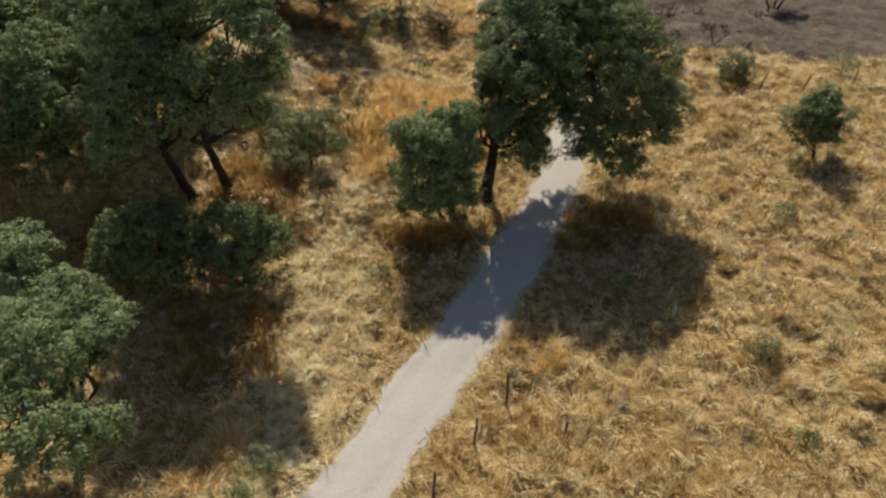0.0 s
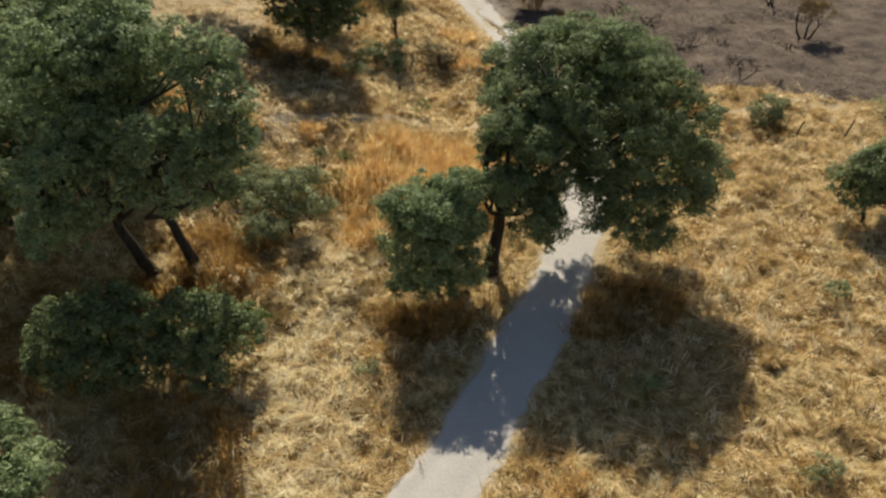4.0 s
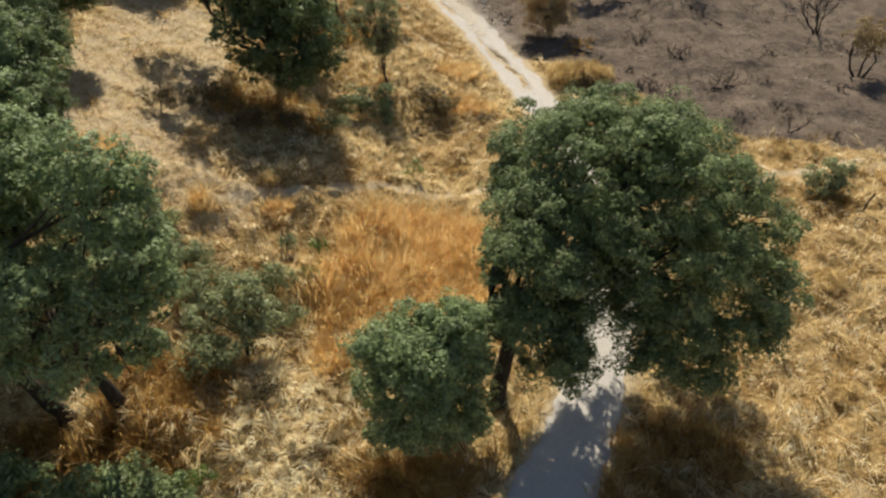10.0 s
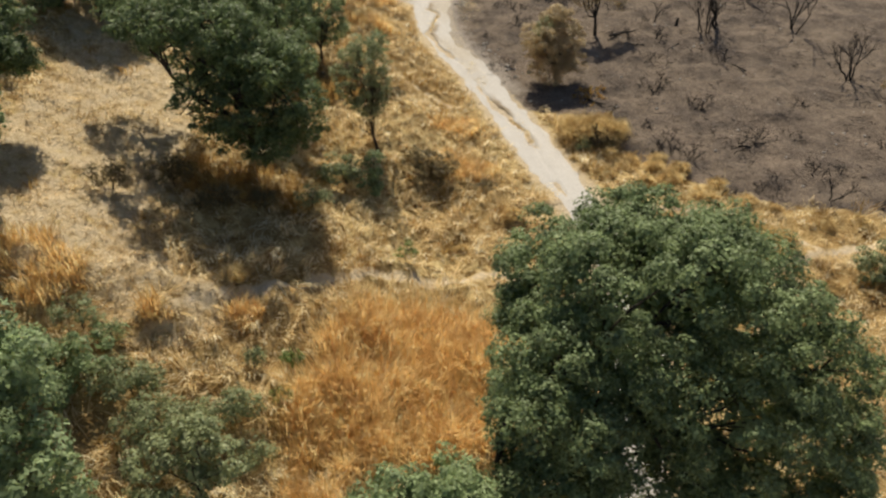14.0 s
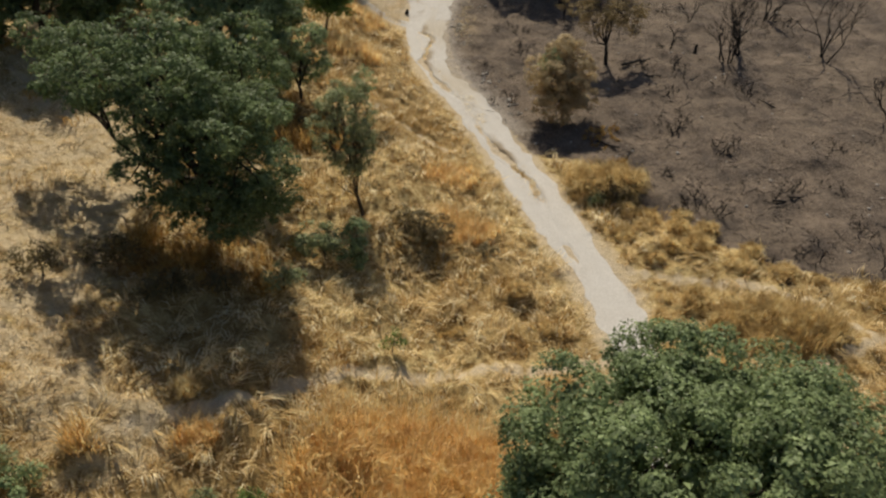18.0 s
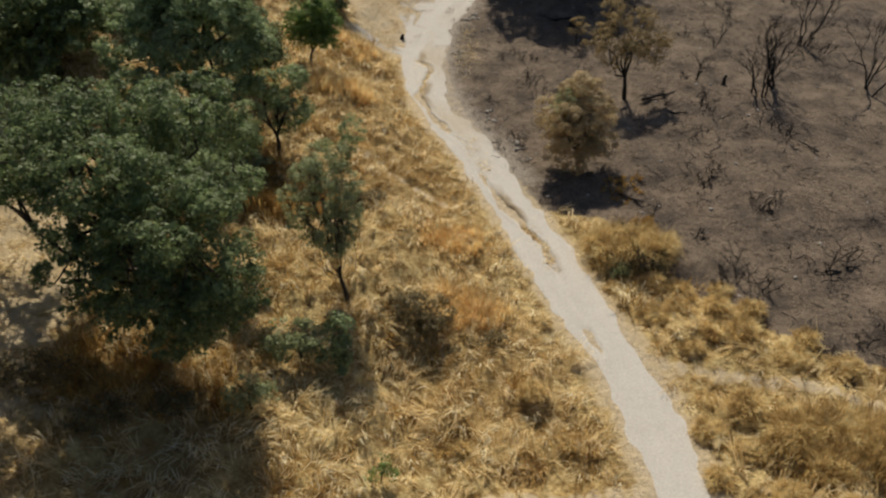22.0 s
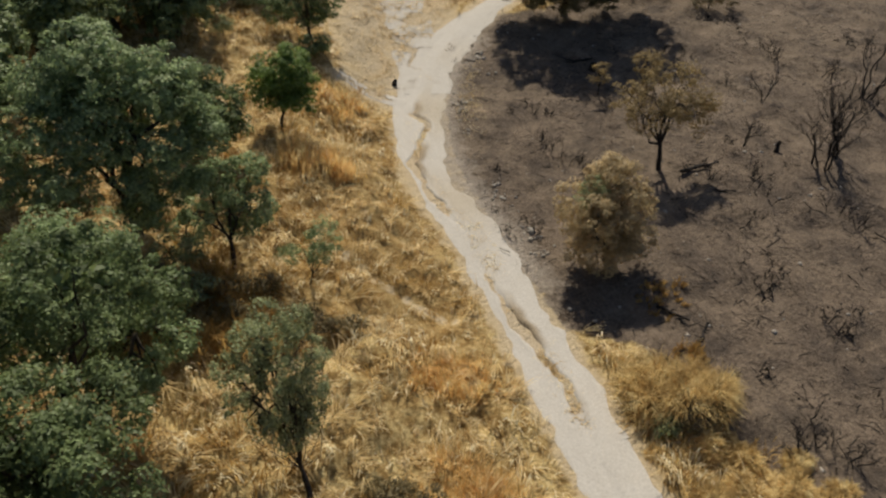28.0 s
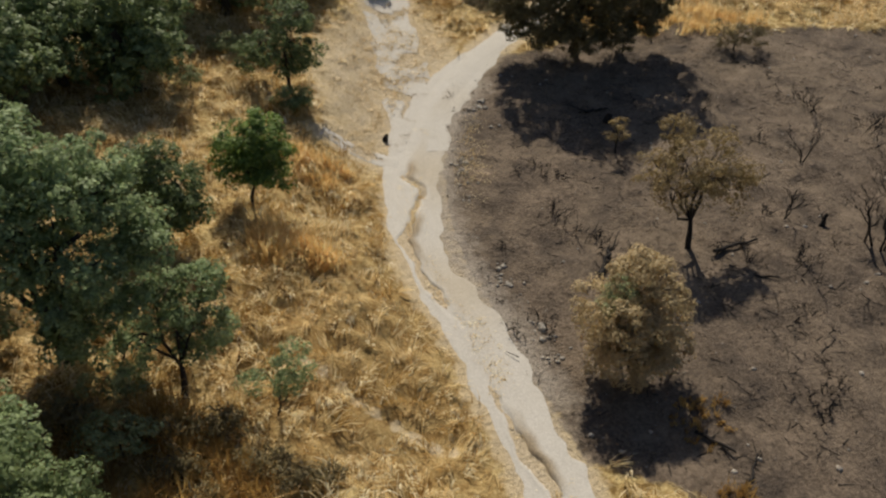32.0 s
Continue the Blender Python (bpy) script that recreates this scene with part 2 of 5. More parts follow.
STUBBLE = grass_material("burnt_stubble", [(0.0, (0.03, 0.025, 0.02)), (0.6, (0.14, 0.108, 0.08)), (1.0, (0.3, 0.235, 0.17))], [(0.0, (0.06, 0.045, 0.033)), (1.0, (0.24, 0.17, 0.115))], 0.6)
BARK = bark_material("dark_bark", (0.022, 0.017, 0.013), (0.085, 0.066, 0.05))
CHAR = bark_material("charred_wood", (0.008, 0.007, 0.007), (0.045, 0.038, 0.034))
POST = bark_material("weathered_post", (0.06, 0.045, 0.034), (0.17, 0.13, 0.1), 20.0)
GROUND, ROAD = ground_material(), road_material()
WIRE, _t, _b = material("rusty_wire", 0.5)
_b.inputs["Base Color"].default_value, _b.inputs["Metallic"].default_value = (0.18, 0.12, 0.09, 1), 0.8
STONE = bark_material("field_stone", (0.25, 0.22, 0.19), (0.5, 0.46, 0.4), 6.0)

# ---- the lie of the land ----
rng = np.random.default_rng(7)


def bell(v, mid, width):
    return np.exp(-((v - mid) / width) ** 2)


def lattice(i, j, seed):
    n = (i * 374761393 + j * 668265263 + seed * 974634777) & 0x7FFFFFFF
    n = ((n ^ (n >> 13)) * 1274126177) & 0x7FFFFFFF
    return ((n ^ (n >> 16)) & 0xFFFF) / 65535.0


def value_noise(x, y, size, seed):
    """Smooth random hills of that size, from 0 to 1."""
    u, v = np.asarray(x, float) / size, np.asarray(y, float) / size
    i, j = np.floor(u).astype(np.int64), np.floor(v).astype(np.int64)
    a, b = u - i, v - j
    a, b = a * a * (3 - 2 * a), b * b * (3 - 2 * b)
    top = lattice(i, j, seed) * (1 - a) + lattice(i + 1, j, seed) * a
    low = lattice(i, j + 1, seed) * (1 - a) + lattice(i + 1, j + 1, seed) * a
    return top * (1 - b) + low * b


def ripple(x, y):
    """Lumps of matted grass and soil."""
    away = np.maximum(np.abs(np.asarray(x, float) - 4) - 28, np.abs(np.asarray(y, float) - 53) - 45)
    worn = np.clip(2.6 - 1.7 * np.hypot((np.asarray(x, float) + 14.2) / 3.3, (np.asarray(y, float) - 48.0) / 8.0), 0, 1)
    worn = np.maximum(worn, np.clip(1.9 - np.hypot((np.asarray(x, float) + 1.8) / 3.0, (np.asarray(y, float) - 83.5) / 6.5), 0, 1))
    return (1 - 0.55 * burnt_at(x, y)) * (1 - 0.6 * worn) * np.clip(1 - away / 3, 0, 1) * (0.3 * (value_noise(x, y, 2.6, 1) - 0.5) + 0.52 * (value_noise(x, y, 0.95, 2) - 0.5) + 0.32 * (value_noise(x, y, 0.52, 3) - 0.5))


def land(x, y):
    """Height of the ground: it climbs gently ahead, and as a bank and hillside to the west of the track."""
    x, y = np.asarray(x, float), np.asarray(y, float)
    g = np.interp(y, [-400, 0, 15, 22, 29, 36, 42, 48, 60, 68, 77, 90, 130, 400], [-9, -2.6, -1.7, -1.1, -0.1, 0.8, 1.2, 1.4, 2.1, 2.8, 3.4, 4.6, 8.5, 22])
    g = g + 0.6 * bell(x, -1.5, 4.0) * bell(y, 54, 4.0)
    foot = np.interp(y, [50, 56, 64, 70, 76], [-2, -0.8, -1, -2.5, -3.5])
    rise = 1.7 / (1 + np.exp(np.clip((x - foot) / 0.7, -40, 40))) + 0.3 * np.clip(-x - 3.5, 0, 16)
    step = np.interp(y, [24, 29.5, 31, 36, 41, 60, 70, 80, 95, 160], [0, 0.1, 0.4, 0.55, 1, 1, 0.95, 0.8, 0.7, 0.3])
    slow = np.clip((y - 8) / 46, 0, 1)
    slow = slow * slow * (3 - 2 * slow) * np.interp(y, [60, 80, 95, 160], [1, 0.8, 0.7, 0.3])
    west = np.clip((-x - 19) / 6, 0, 1)
    g = g + rise * (step * (1 - west) + slow * west)
    return g + 0.5 / (1 + np.exp(np.clip(-(x - 11) / 2, -40, 40)))


TRACK = np.array([(-34, -34), (-24, -18), (-15.5, -5.0), (-9.5, 4.0), (-6.2, 11.0), (-3.0, 17.0), (-0.95, 20.8), (1.0, 23.9), (2.5, 27.0), (3.8, 29.3), (5.0, 31.6), (6.1, 34.4), (7.0, 37.5), (7.8, 41.5), (7.8, 45.8),
                  (7.15, 50.2), (5.8, 54.45), (4.15, 59.6), (2.15, 65.3), (0.5, 68.5), (-0.35, 72.2), (-0.5, 75.8), (-0.1, 78.8), (0.8, 82.0), (2.3, 85.2), (4.2, 88.4), (9, 95), (18, 106)])


def smooth_line(pts, step=0.3):
    """A line through the points, rounded, in even steps."""
    p = np.asarray(pts, float)
    out = []
    q = np.vstack([2 * p[0] - p[1], p, 2 * p[-1] - p[-2]])
    for i in range(1, len(q) - 2):
        n = max(2, int(np.linalg.norm(q[i + 1] - q[i]) / step))
        for k in range(n):
            u = k / n
            a, b, c, d = q[i - 1], q[i], q[i + 1], q[i + 2]
            out.append(0.5 * (2 * b + (c - a) * u + (2 * a - 5 * b + 4 * c - d) * u * u + (3 * b - a - 3 * c + d) * u ** 3))
    out.append(p[-1])
    return np.array(out)


TRACK_LINE = smooth_line(TRACK)
SIDE_LINE = smooth_line([(-8.4, 40.4), (-6.4, 41.6), (-3.9, 43.4), (-2.4, 44.4), (-1.0, 44.9), (1.9, 45.4), (5.1, 45.7), (7.6, 45.8)])
EAST_LINE = smooth_line([(8.4, 51.0), (10.5, 50.3), (12.5, 49.6), (14.8, 48.7), (17.0, 46.8), (20.0, 47.2)])
EAST_LOOP = smooth_line([(10.0, 43.2), (14.0, 45.2), (17.5, 46.7), (24.0, 48.0)])
FIELD_LINE = smooth_line([(-19, 62), (-16.2, 54.0), (-14.9, 48.2), (-13.0, 43.7), (-10.7, 41.3), (-8.7, 40.2)])
FORK_LINE = smooth_line([(-0.2, 77.0), (-0.5, 80.0), (-1.2, 84.0), (-2.2, 89.6), (-3.5, 97), (-6, 110)])
SPUR_LINE = smooth_line([(-1.2, 76.0), (-3.0, 76.2), (-4.6, 76.4)])
CLEARING_PATHS = [smooth_line(p) for p in ([(-6.5, 81.5), (-3.4, 79.6), (-1.2, 78.2)], [(-5.2, 87.0), (-2.6, 83.6), (-0.4, 80.6)], [(-4.2, 79.0), (-3.0, 84.0), (-3.4, 90.0)], [(-6.0, 84.2), (-2.5, 85.2), (1.2, 84.6)], [(1.2, 60.6), (-1.2, 61.4), (-4.0, 63.0)])]
FOOT_LINE = smooth_line([(-4.4, 33.6), (-4.8, 30.4), (-5.3, 27.4), (-5.0, 24.2), (-5.5, 20.4), (-7.2, 14.0)])


def distance_to(line, x, y):
    """Distance of each place from the line, in metres."""
    x, y = np.asarray(x, float), np.asarray(y, float)
    best = np.full(x.shape, 1e9)
    for px, py in line[::2]:
        np.minimum(best, (x - px) ** 2 + (y - py) ** 2, out=best)
    return np.sqrt(best)


BURNT_EDGE_Y = ((0.8, 81), (1.3, 73.5), (1.9, 69), (3.6, 64), (5.2, 60.4), (8.4, 59.0), (10.0, 55.4), (13.2, 51.8), (16.0, 50.4), (21, 49.2), (34, 47), (60, 44))


def burnt_at(x, y):
    """1 on the burnt hillside, 0 off it."""
    xs, ys = np.array(BURNT_EDGE_Y, float).T
    near = np.interp(x, xs, ys, left=200, right=42)
    far = np.interp(x, [0, 4, 12.5, 27, 60], [83.5, 86.5, 89.5, 89, 96])
    beside = np.clip((x - np.interp(y, TRACK_LINE[:, 1], TRACK_LINE[:, 0]) - 1.25) / 0.5, 0, 1) * np.clip((y - 61.5) / 2, 0, 1)
    k = np.maximum(np.clip((y - near) / 1.6 + 0.5, 0, 1), beside) * np.clip((far - y) / 1.6 + 0.5, 0, 1)
    return k


def bare_at(x, y):
    k = np.clip(1.5 - distance_to(TRACK_LINE, x, y) / 1.4, 0, 1)
    for line, w in ((SIDE_LINE, 0.28), (EAST_LINE, 0.25), (EAST_LOOP, 0.26), (FORK_LINE, 1.9), (SPUR_LINE, 0.8)):
        k = np.maximum(k, np.clip(1.25 - distance_to(line, x, y) / (1.5 * w), 0, 1))
    k = np.maximum(k, 0.54 * np.clip(1.4 - np.minimum(distance_to(FIELD_LINE, x, y) / 2.3, distance_to(FORK_LINE, x, y) / 3.2), 0, 1))
    k = np.maximum(k, 0.86 * np.clip(1.9 - np.hypot((x + 1.8) / 3.0, (y - 83.5) / 6.5), 0, 1))
    for line in CLEARING_PATHS:
        k = np.maximum(k, 0.9 * np.clip(1.3 - distance_to(line, x, y) / 0.3, 0, 1))
    k = np.maximum(k, 0.4 * np.clip(1.35 - distance_to(FOOT_LINE, x, y) / 1.9, 0, 1))
    k = np.maximum(k, 0.58 * np.clip(2.6 - 1.7 * np.hypot((x + 14.2) / 3.3, (y - 48.0) / 8.0), 0, 1))
    return k


# ---- helpers for meshes ----
def mesh_of(name, verts, faces, mat, smooth=False):
    """A mesh from arrays of places and of faces with the same number of corners."""
    me = bpy.data.meshes.new(name)
    v, f = np.asarray(verts, np.float32), np.asarray(faces, np.int32)
    n = f.shape[1]
    me.vertices.add(len(v))
    me.vertices.foreach_set("co", v.ravel())
    me.loops.add(f.size)
    me.loops.foreach_set("vertex_index", f.ravel())
    me.polygons.add(len(f))
    me.polygons.foreach_set("loop_start", np.arange(0, f.size, n, dtype=np.int32))
    me.polygons.foreach_set("loop_total", np.full(len(f), n, np.int32))
    if smooth:
        me.polygons.foreach_set("use_smooth", np.ones(len(f), bool))
    me.update(calc_edges=True)
    me.materials.append(mat)
    return me


def part(name, me, parent, label=""):
    ob = new(name, me)
    ob.parent = parent
    if label:
        ob["label"] = label
    return ob


def thing(name, x, y, z, label, category, group="", kind=""):
    ob = new(name)
    ob.empty_display_size = 0.3
    ob.location = (x, y, z)
    return tagged(ob, label, category, group, kind)


def tube(path, radii, sides=7, knots=0.0):
    """A tapered round limb along the path: its places and four-cornered faces."""
    p, r = np.asarray(path, float), np.asarray(radii, float)
    d = np.gradient(p, axis=0)
    d /= np.linalg.norm(d, axis=1)[:, None] + 1e-9
    up = np.where(np.abs(d[:, 2:3]) > 0.9, np.array([[1.0, 0, 0]]), np.array([[0, 0, 1.0]]))
    a = np.cross(d, up)
    a /= np.linalg.norm(a, axis=1)[:, None] + 1e-9
    b = np.cross(d, a)
    ang = np.linspace(0, 2 * np.pi, sides, endpoint=False)
    k = 1 + knots * rng.normal(size=(len(p), sides))
    ring = p[:, None] + (r[:, None] * k)[..., None] * (np.cos(ang)[None, :, None] * a[:, None] + np.sin(ang)[None, :, None] * b[:, None])
    v = ring.reshape(-1, 3)
    i, j = np.meshgrid(np.arange(len(p) - 1), np.arange(sides), indexing="ij")
    j2 = (j + 1) % sides
    f = np.stack([i * sides + j, i * sides + j2, (i + 1) * sides + j2, (i + 1) * sides + j], -1).reshape(-1, 4)
    return v, f


def joined(pieces):
    vs, fs, n = [], [], 0
    for v, f in pieces:
        vs.append(v)
        fs.append(f + n)
        n += len(v)
    return np.vstack(vs), np.vstack(fs)


def wobbly(a, b, n=6, bend=0.12):
    """A crooked way from a to b."""
    a, b = np.asarray(a, float), np.asarray(b, float)
    u = np.linspace(0, 1, n)[:, None]
    length = np.linalg.norm(b - a)
    off = rng.normal(size=(n, 3)) * bend * length * (u * (1 - u)) * 1.6
    return a + (b - a) * u + off


def bowed(a, b, n=9, bend=0.1):
    """A way from a to b in slow bends, as trunks and limbs grow."""
    a, b = np.asarray(a, float), np.asarray(b, float)
    u = np.linspace(0, 1, n)[:, None]
    k = bend * np.linalg.norm(b - a)
    return a + (b - a) * u + k * (rng.normal(size=3) * np.sin(np.pi * u) + 0.5 * rng.normal(size=3) * np.sin(2 * np.pi * u) + 0.2 * rng.normal(size=3) * np.sin(4 * np.pi * u))


def leaves(places, outward, size, flat=0.75):
    """A pointed leaf spray at each place, turned mostly outward and up."""
    n = len(places)
    nrm = outward * flat + rng.normal(size=(n, 3)) * 0.5 + np.array([0, 0, 0.35])
    nrm /= np.linalg.norm(nrm, axis=1)[:, None]
    a = np.cross(nrm, rng.normal(size=(n, 3)))
    a /= np.linalg.norm(a, axis=1)[:, None]
    b = np.cross(nrm, a)
    s = size * rng.uniform(0.6, 1.35, (n, 1))
    v = np.stack([places - a * s, places + a * s * 0.55 - b * s * 0.62, places + a * s * 0.7 + b * s * 0.55], 1).reshape(-1, 3)
    f = np.arange(3 * n, dtype=np.int32).reshape(-1, 3)
    return v, f


def crown(lobes, per_area=60.0, size=0.085, sub=0.42, gaps=0.25):
    """Foliage: every lobe carries domed tufts of leaves on its rind, in clusters with gaps between them and an uneven outline."""
    vs, fs, n = [], [], 0
    for cx, cy, cz, r in lobes:
        squash = np.array([1.0, 1.0, 0.88])
        area = 12.57 * r * r
        tufts = max(7, int(area / (sub * sub) * 0.95 * (1 - gaps)))
        d = rng.normal(size=(tufts, 3))
        d[:, 2] = d[:, 2] * 0.95 + 0.12
        d /= np.linalg.norm(d, axis=1)[:, None]
        at = np.array([cx, cy, cz]) + d * r
        lump = value_noise(at[:, 0] + 0.6 * at[:, 2], at[:, 1] - 0.7 * at[:, 2], 0.55 + 0.35 * r, 71)
        holes = value_noise(at[:, 0] - 0.8 * at[:, 2], at[:, 1] + 0.5 * at[:, 2], 0.5 + 0.25 * r, 72)
        keep = holes > 0.12 + 0.5 * gaps
        if keep.sum() < 6:
            keep[:6] = True
        d, lump = d[keep], lump[keep]
        tufts = len(d)
        c = np.array([cx, cy, cz]) + d * squash * r * (0.62 + 0.62 * lump[:, None]) * rng.uniform(0.8, 1.08, (tufts, 1))
        each = max(14, int(per_area * sub * sub * 7.6))
        tr = sub * rng.uniform(0.4, 1.0, (tufts, 1, 1))
        e = rng.normal(size=(tufts, each, 3))
        e[..., 2] = np.where(rng.uniform(0, 1, (tufts, each)) < 0.82, np.abs(e[..., 2]), e[..., 2])
        e /= np.linalg.norm(e, axis=2)[..., None]
        p = c[:, None] + e * tr * rng.uniform(0.25, 1.0, (tufts, each, 1)) ** 0.4 * np.array([1, 1, 0.8])
        o = e * 1.3 + d[:, None] * 0.4
        v, f = leaves(p.reshape(-1, 3), o.reshape(-1, 3), size * 0.76)
        vs.append(v)
        fs.append(f + n)
        n += len(v)
        # oversized inner leaves, added deep in the lobe to block light through gaps
        deep = int(area * 22 * max(0.0, 0.5 - gaps))
        if deep > 3 and r > 0.6:
            e = rng.normal(size=(deep, 3))
            e /= np.linalg.norm(e, axis=1)[:, None]
            v, f = leaves(np.array([cx, cy, cz]) + e * r * rng.uniform(0.2, 0.62, (deep, 1)), e, size * 1.9)
            vs.append(v)
            fs.append(f + n)
            n += len(v)
    return np.vstack(vs), np.vstack(fs)


def tree(name, label, base, lobes, leaf, trunk_r=0.2, fork=0.35, stems=1, category="tree", group="", bark=None, per_area=46.0, size=0.09, sub=0.42, gaps=0.25, limbs=9, lean=(0, 0), reach=0.5):
    """A tree at base (x, y): trunk or trunks, limbs that reach the lobes of the crown (x, y, z, radius), and foliage."""
    bark = bark or BARK
    bx, by = base
    bz = float(land(bx, by))
    ob = thing(name, bx, by, bz, label, category, group)
    rel = [(x - bx, y - by, z - bz, r) for x, y, z, r in lobes]
    low = min(z - r * 0.5 for _, _, z, r in rel)
    mean = np.average([q[:3] for q in rel], axis=0, weights=[q[3] ** 2 for q in rel])
    for s in range(stems):
        spread = (s - (stems - 1) / 2) * 0.5
        top = np.array([mean[0] * reach + lean[0] + spread * 1.5, mean[1] * reach + lean[1], max(0.5, mean[2] * fork + 0.1 * s)])
        way = bowed((spread * 0.4, 0, -0.15), top, 10, 0.03)
        rad = np.linspace(trunk_r * 1.1, trunk_r * 0.72, 10)
        rad[0] *= 1.35
        part("trunk", mesh_of("trunk", *tube(way, rad, 9, 0.06), bark, True), ob)
        mine = sorted(rel, key=lambda q: -q[3])[:limbs][s::stems]
        for x, y, z, r in mine:
            aim = np.array([x, y, z]) + np.clip(rng.normal(size=3), -1, 1) * r * 0.22
            root = way[-1 if z > top[2] else -2]
            go = bowed(root, aim, 7, 0.1)
            if z < mean[2]:
                go[1:-1, 2] += (mean[2] - z + 0.4) * np.sin(np.linspace(0, np.pi, 7))[1:-1]
            pieces = [tube(go, np.linspace(trunk_r * 0.5, trunk_r * 0.13, 7) * min(1.0, 9 / limbs), 6, 0.05)]
            for _ in range(5):
                st = go[rng.integers(3, 7)]
                off = rng.normal(size=3) * 0.55
                tip = np.array([x, y, z]) + off * r * min(1.0, 0.75 / np.linalg.norm(off))
                pieces.append(tube(wobbly(st, tip, 5, 0.15), np.linspace(trunk_r * 0.2, trunk_r * 0.05, 5), 4))
            part("limb", mesh_of("limb", *joined(pieces), bark, True), ob)
    part("crown", mesh_of("crown", *crown(rel, per_area, size, sub, gaps), leaf), ob)
    return ob


def branching(length, radius, depth, spread=0.6, up=0.25, stems=1, sides=4, splay=0.55):
    """A leafless tree or bush: stems that fork again and again, each stem by itself."""
    def grow(pieces, p, d, l, r, k):
        q = p + d * l
        pieces.append(tube(wobbly(p, q, 4, 0.12), np.linspace(r, r * 0.62, 4), sides if k > 1 else 3))
        if k <= 0:
            return
        for _ in range(rng.integers(2, 4)):
            e = d + rng.normal(size=3) * spread + np.array([0, 0, up])
            e /= np.linalg.norm(e)
            at = p + d * l * rng.uniform(0.55, 1.0)
            grow(pieces, at, e, l * rng.uniform(0.55, 0.85), r * 0.58, k - 1)

    made = []
    for _ in range(stems):
        pieces = []
        d = np.array([*rng.normal(size=2) * (0.15 if stems == 1 else splay), 1.0])
        grow(pieces, np.array([*rng.normal(size=2) * 0.06 * (stems - 1), -0.1]), d / np.linalg.norm(d), length, radius, depth)
        made.append(joined(pieces))
    return made


def blades(places, height, count, spread, lean, width=0.02, nod=0.5, comb=0.7, toward=None):
    """Tufts of grass: at each place so many blades that rise, bend over and taper; comb: how far a tuft's blades go one way."""
    n = len(places)
    h = np.broadcast_to(np.asarray(height, float), (n,))
    p = np.repeat(places, count, 0)
    hh = np.repeat(h, count) * rng.uniform(0.5, 1.15, n * count)
    common = np.repeat(rng.normal(size=(n, 2)) if toward is None else toward, count, 0)
    off = rng.normal(size=(n * count, 2)) * (spread * np.repeat(h, count))[:, None] * 0.5
    p = p + np.c_[off, np.full(n * count, -0.03)]
    way = rng.normal(size=(n * count, 2)) * 0.6 + common * comb + off / (np.repeat(h, count)[:, None] * spread + 1e-6) * 1.1
    way /= np.linalg.norm(way, axis=1)[:, None] + 1e-6
    ln = np.clip(np.repeat(np.broadcast_to(lean, (n,)), count) + rng.normal(size=n * count) * 0.25, 0.02, 1.4)
    side = np.c_[-way[:, 1], way[:, 0], rng.normal(size=n * count) * 0.3] * (width * rng.uniform(0.6, 1.3, n * count))[:, None]
    m1 = p + np.c_[way * (hh * np.sin(ln) * 0.5)[:, None], hh * np.cos(ln) * 0.55]
    l2 = np.clip(ln + nod, 0, 2.2)
    tip = m1 + np.c_[way * (hh * np.sin(l2) * 0.6)[:, None], hh * np.cos(l2) * 0.5]
    v = np.stack([p - side, p + side, m1 - side * 0.8, m1 + side * 0.8, tip], 1).reshape(-1, 3)
    k = np.arange(n * count)[:, None] * 5
    f = np.stack([k + np.array([[0, 1, 3]]), k + np.array([[0, 3, 2]]), k + np.array([[2, 3, 4]])], 1).reshape(-1, 3)
    return v, f


def on_land(x, y, dz=0.0):
    return np.c_[x, y, land(x, y) + ripple(x, y) + dz]


def stuff(name, me, label, category):
    return tagged(new(name, me), label, category, kind="stuff")


# ---- ground ----
def axis(lo, hi, step, out):
    grow = step * 1.22 ** np.arange(1, 60)
    far = np.cumsum(grow)
    far = far[far < out]
    return np.r_[lo - far[::-1], np.arange(lo, hi, step), hi + far]


gx, gy = axis(-24, 32, 0.26, 1500), axis(8, 98, 0.26, 1500)
GX, GY = np.meshgrid(gx, gy, indexing="ij")
fx, fy = GX.ravel(), GY.ravel()
road_gap = np.minimum(distance_to(TRACK_LINE, fx, fy), np.minimum(distance_to(FORK_LINE, fx, fy), distance_to(SPUR_LINE, fx, fy) + 0.8))
fz = land(fx, fy) + ripple(fx, fy) * np.clip((road_gap - 1.6) / 1.2, 0, 1)
ii, jj = np.meshgrid(np.arange(len(gx) - 1), np.arange(len(gy) - 1), indexing="ij")
w = len(gy)
gf = np.stack([ii * w + jj, (ii + 1) * w + jj, (ii + 1) * w + jj + 1, ii * w + jj + 1], -1).reshape(-1, 4)
ground_mesh = mesh_of("ground", np.c_[fx, fy, fz], gf, GROUND, True)
ashy = np.clip(fx - np.interp(fy, TRACK_LINE[:, 1], TRACK_LINE[:, 0]), 0, 1) * np.clip((fy - 60) / 3, 0, 1) * np.clip((86 - fy) / 3, 0, 1)
for att, values in (("bare", np.maximum(bare_at(fx, fy), ashy * np.clip(1.65 - road_gap / 2.0, 0, 1))), ("burnt", burnt_at(fx, fy)), ("ashy", ashy)):
    ground_mesh.attributes.new(att, "FLOAT", "POINT").data.foreach_set("value", values.astype(np.float32))
ground = tagged(new("ground", ground_mesh), "dry straw-covered hillside, partly burnt to grey ash", "ground", kind="structure")


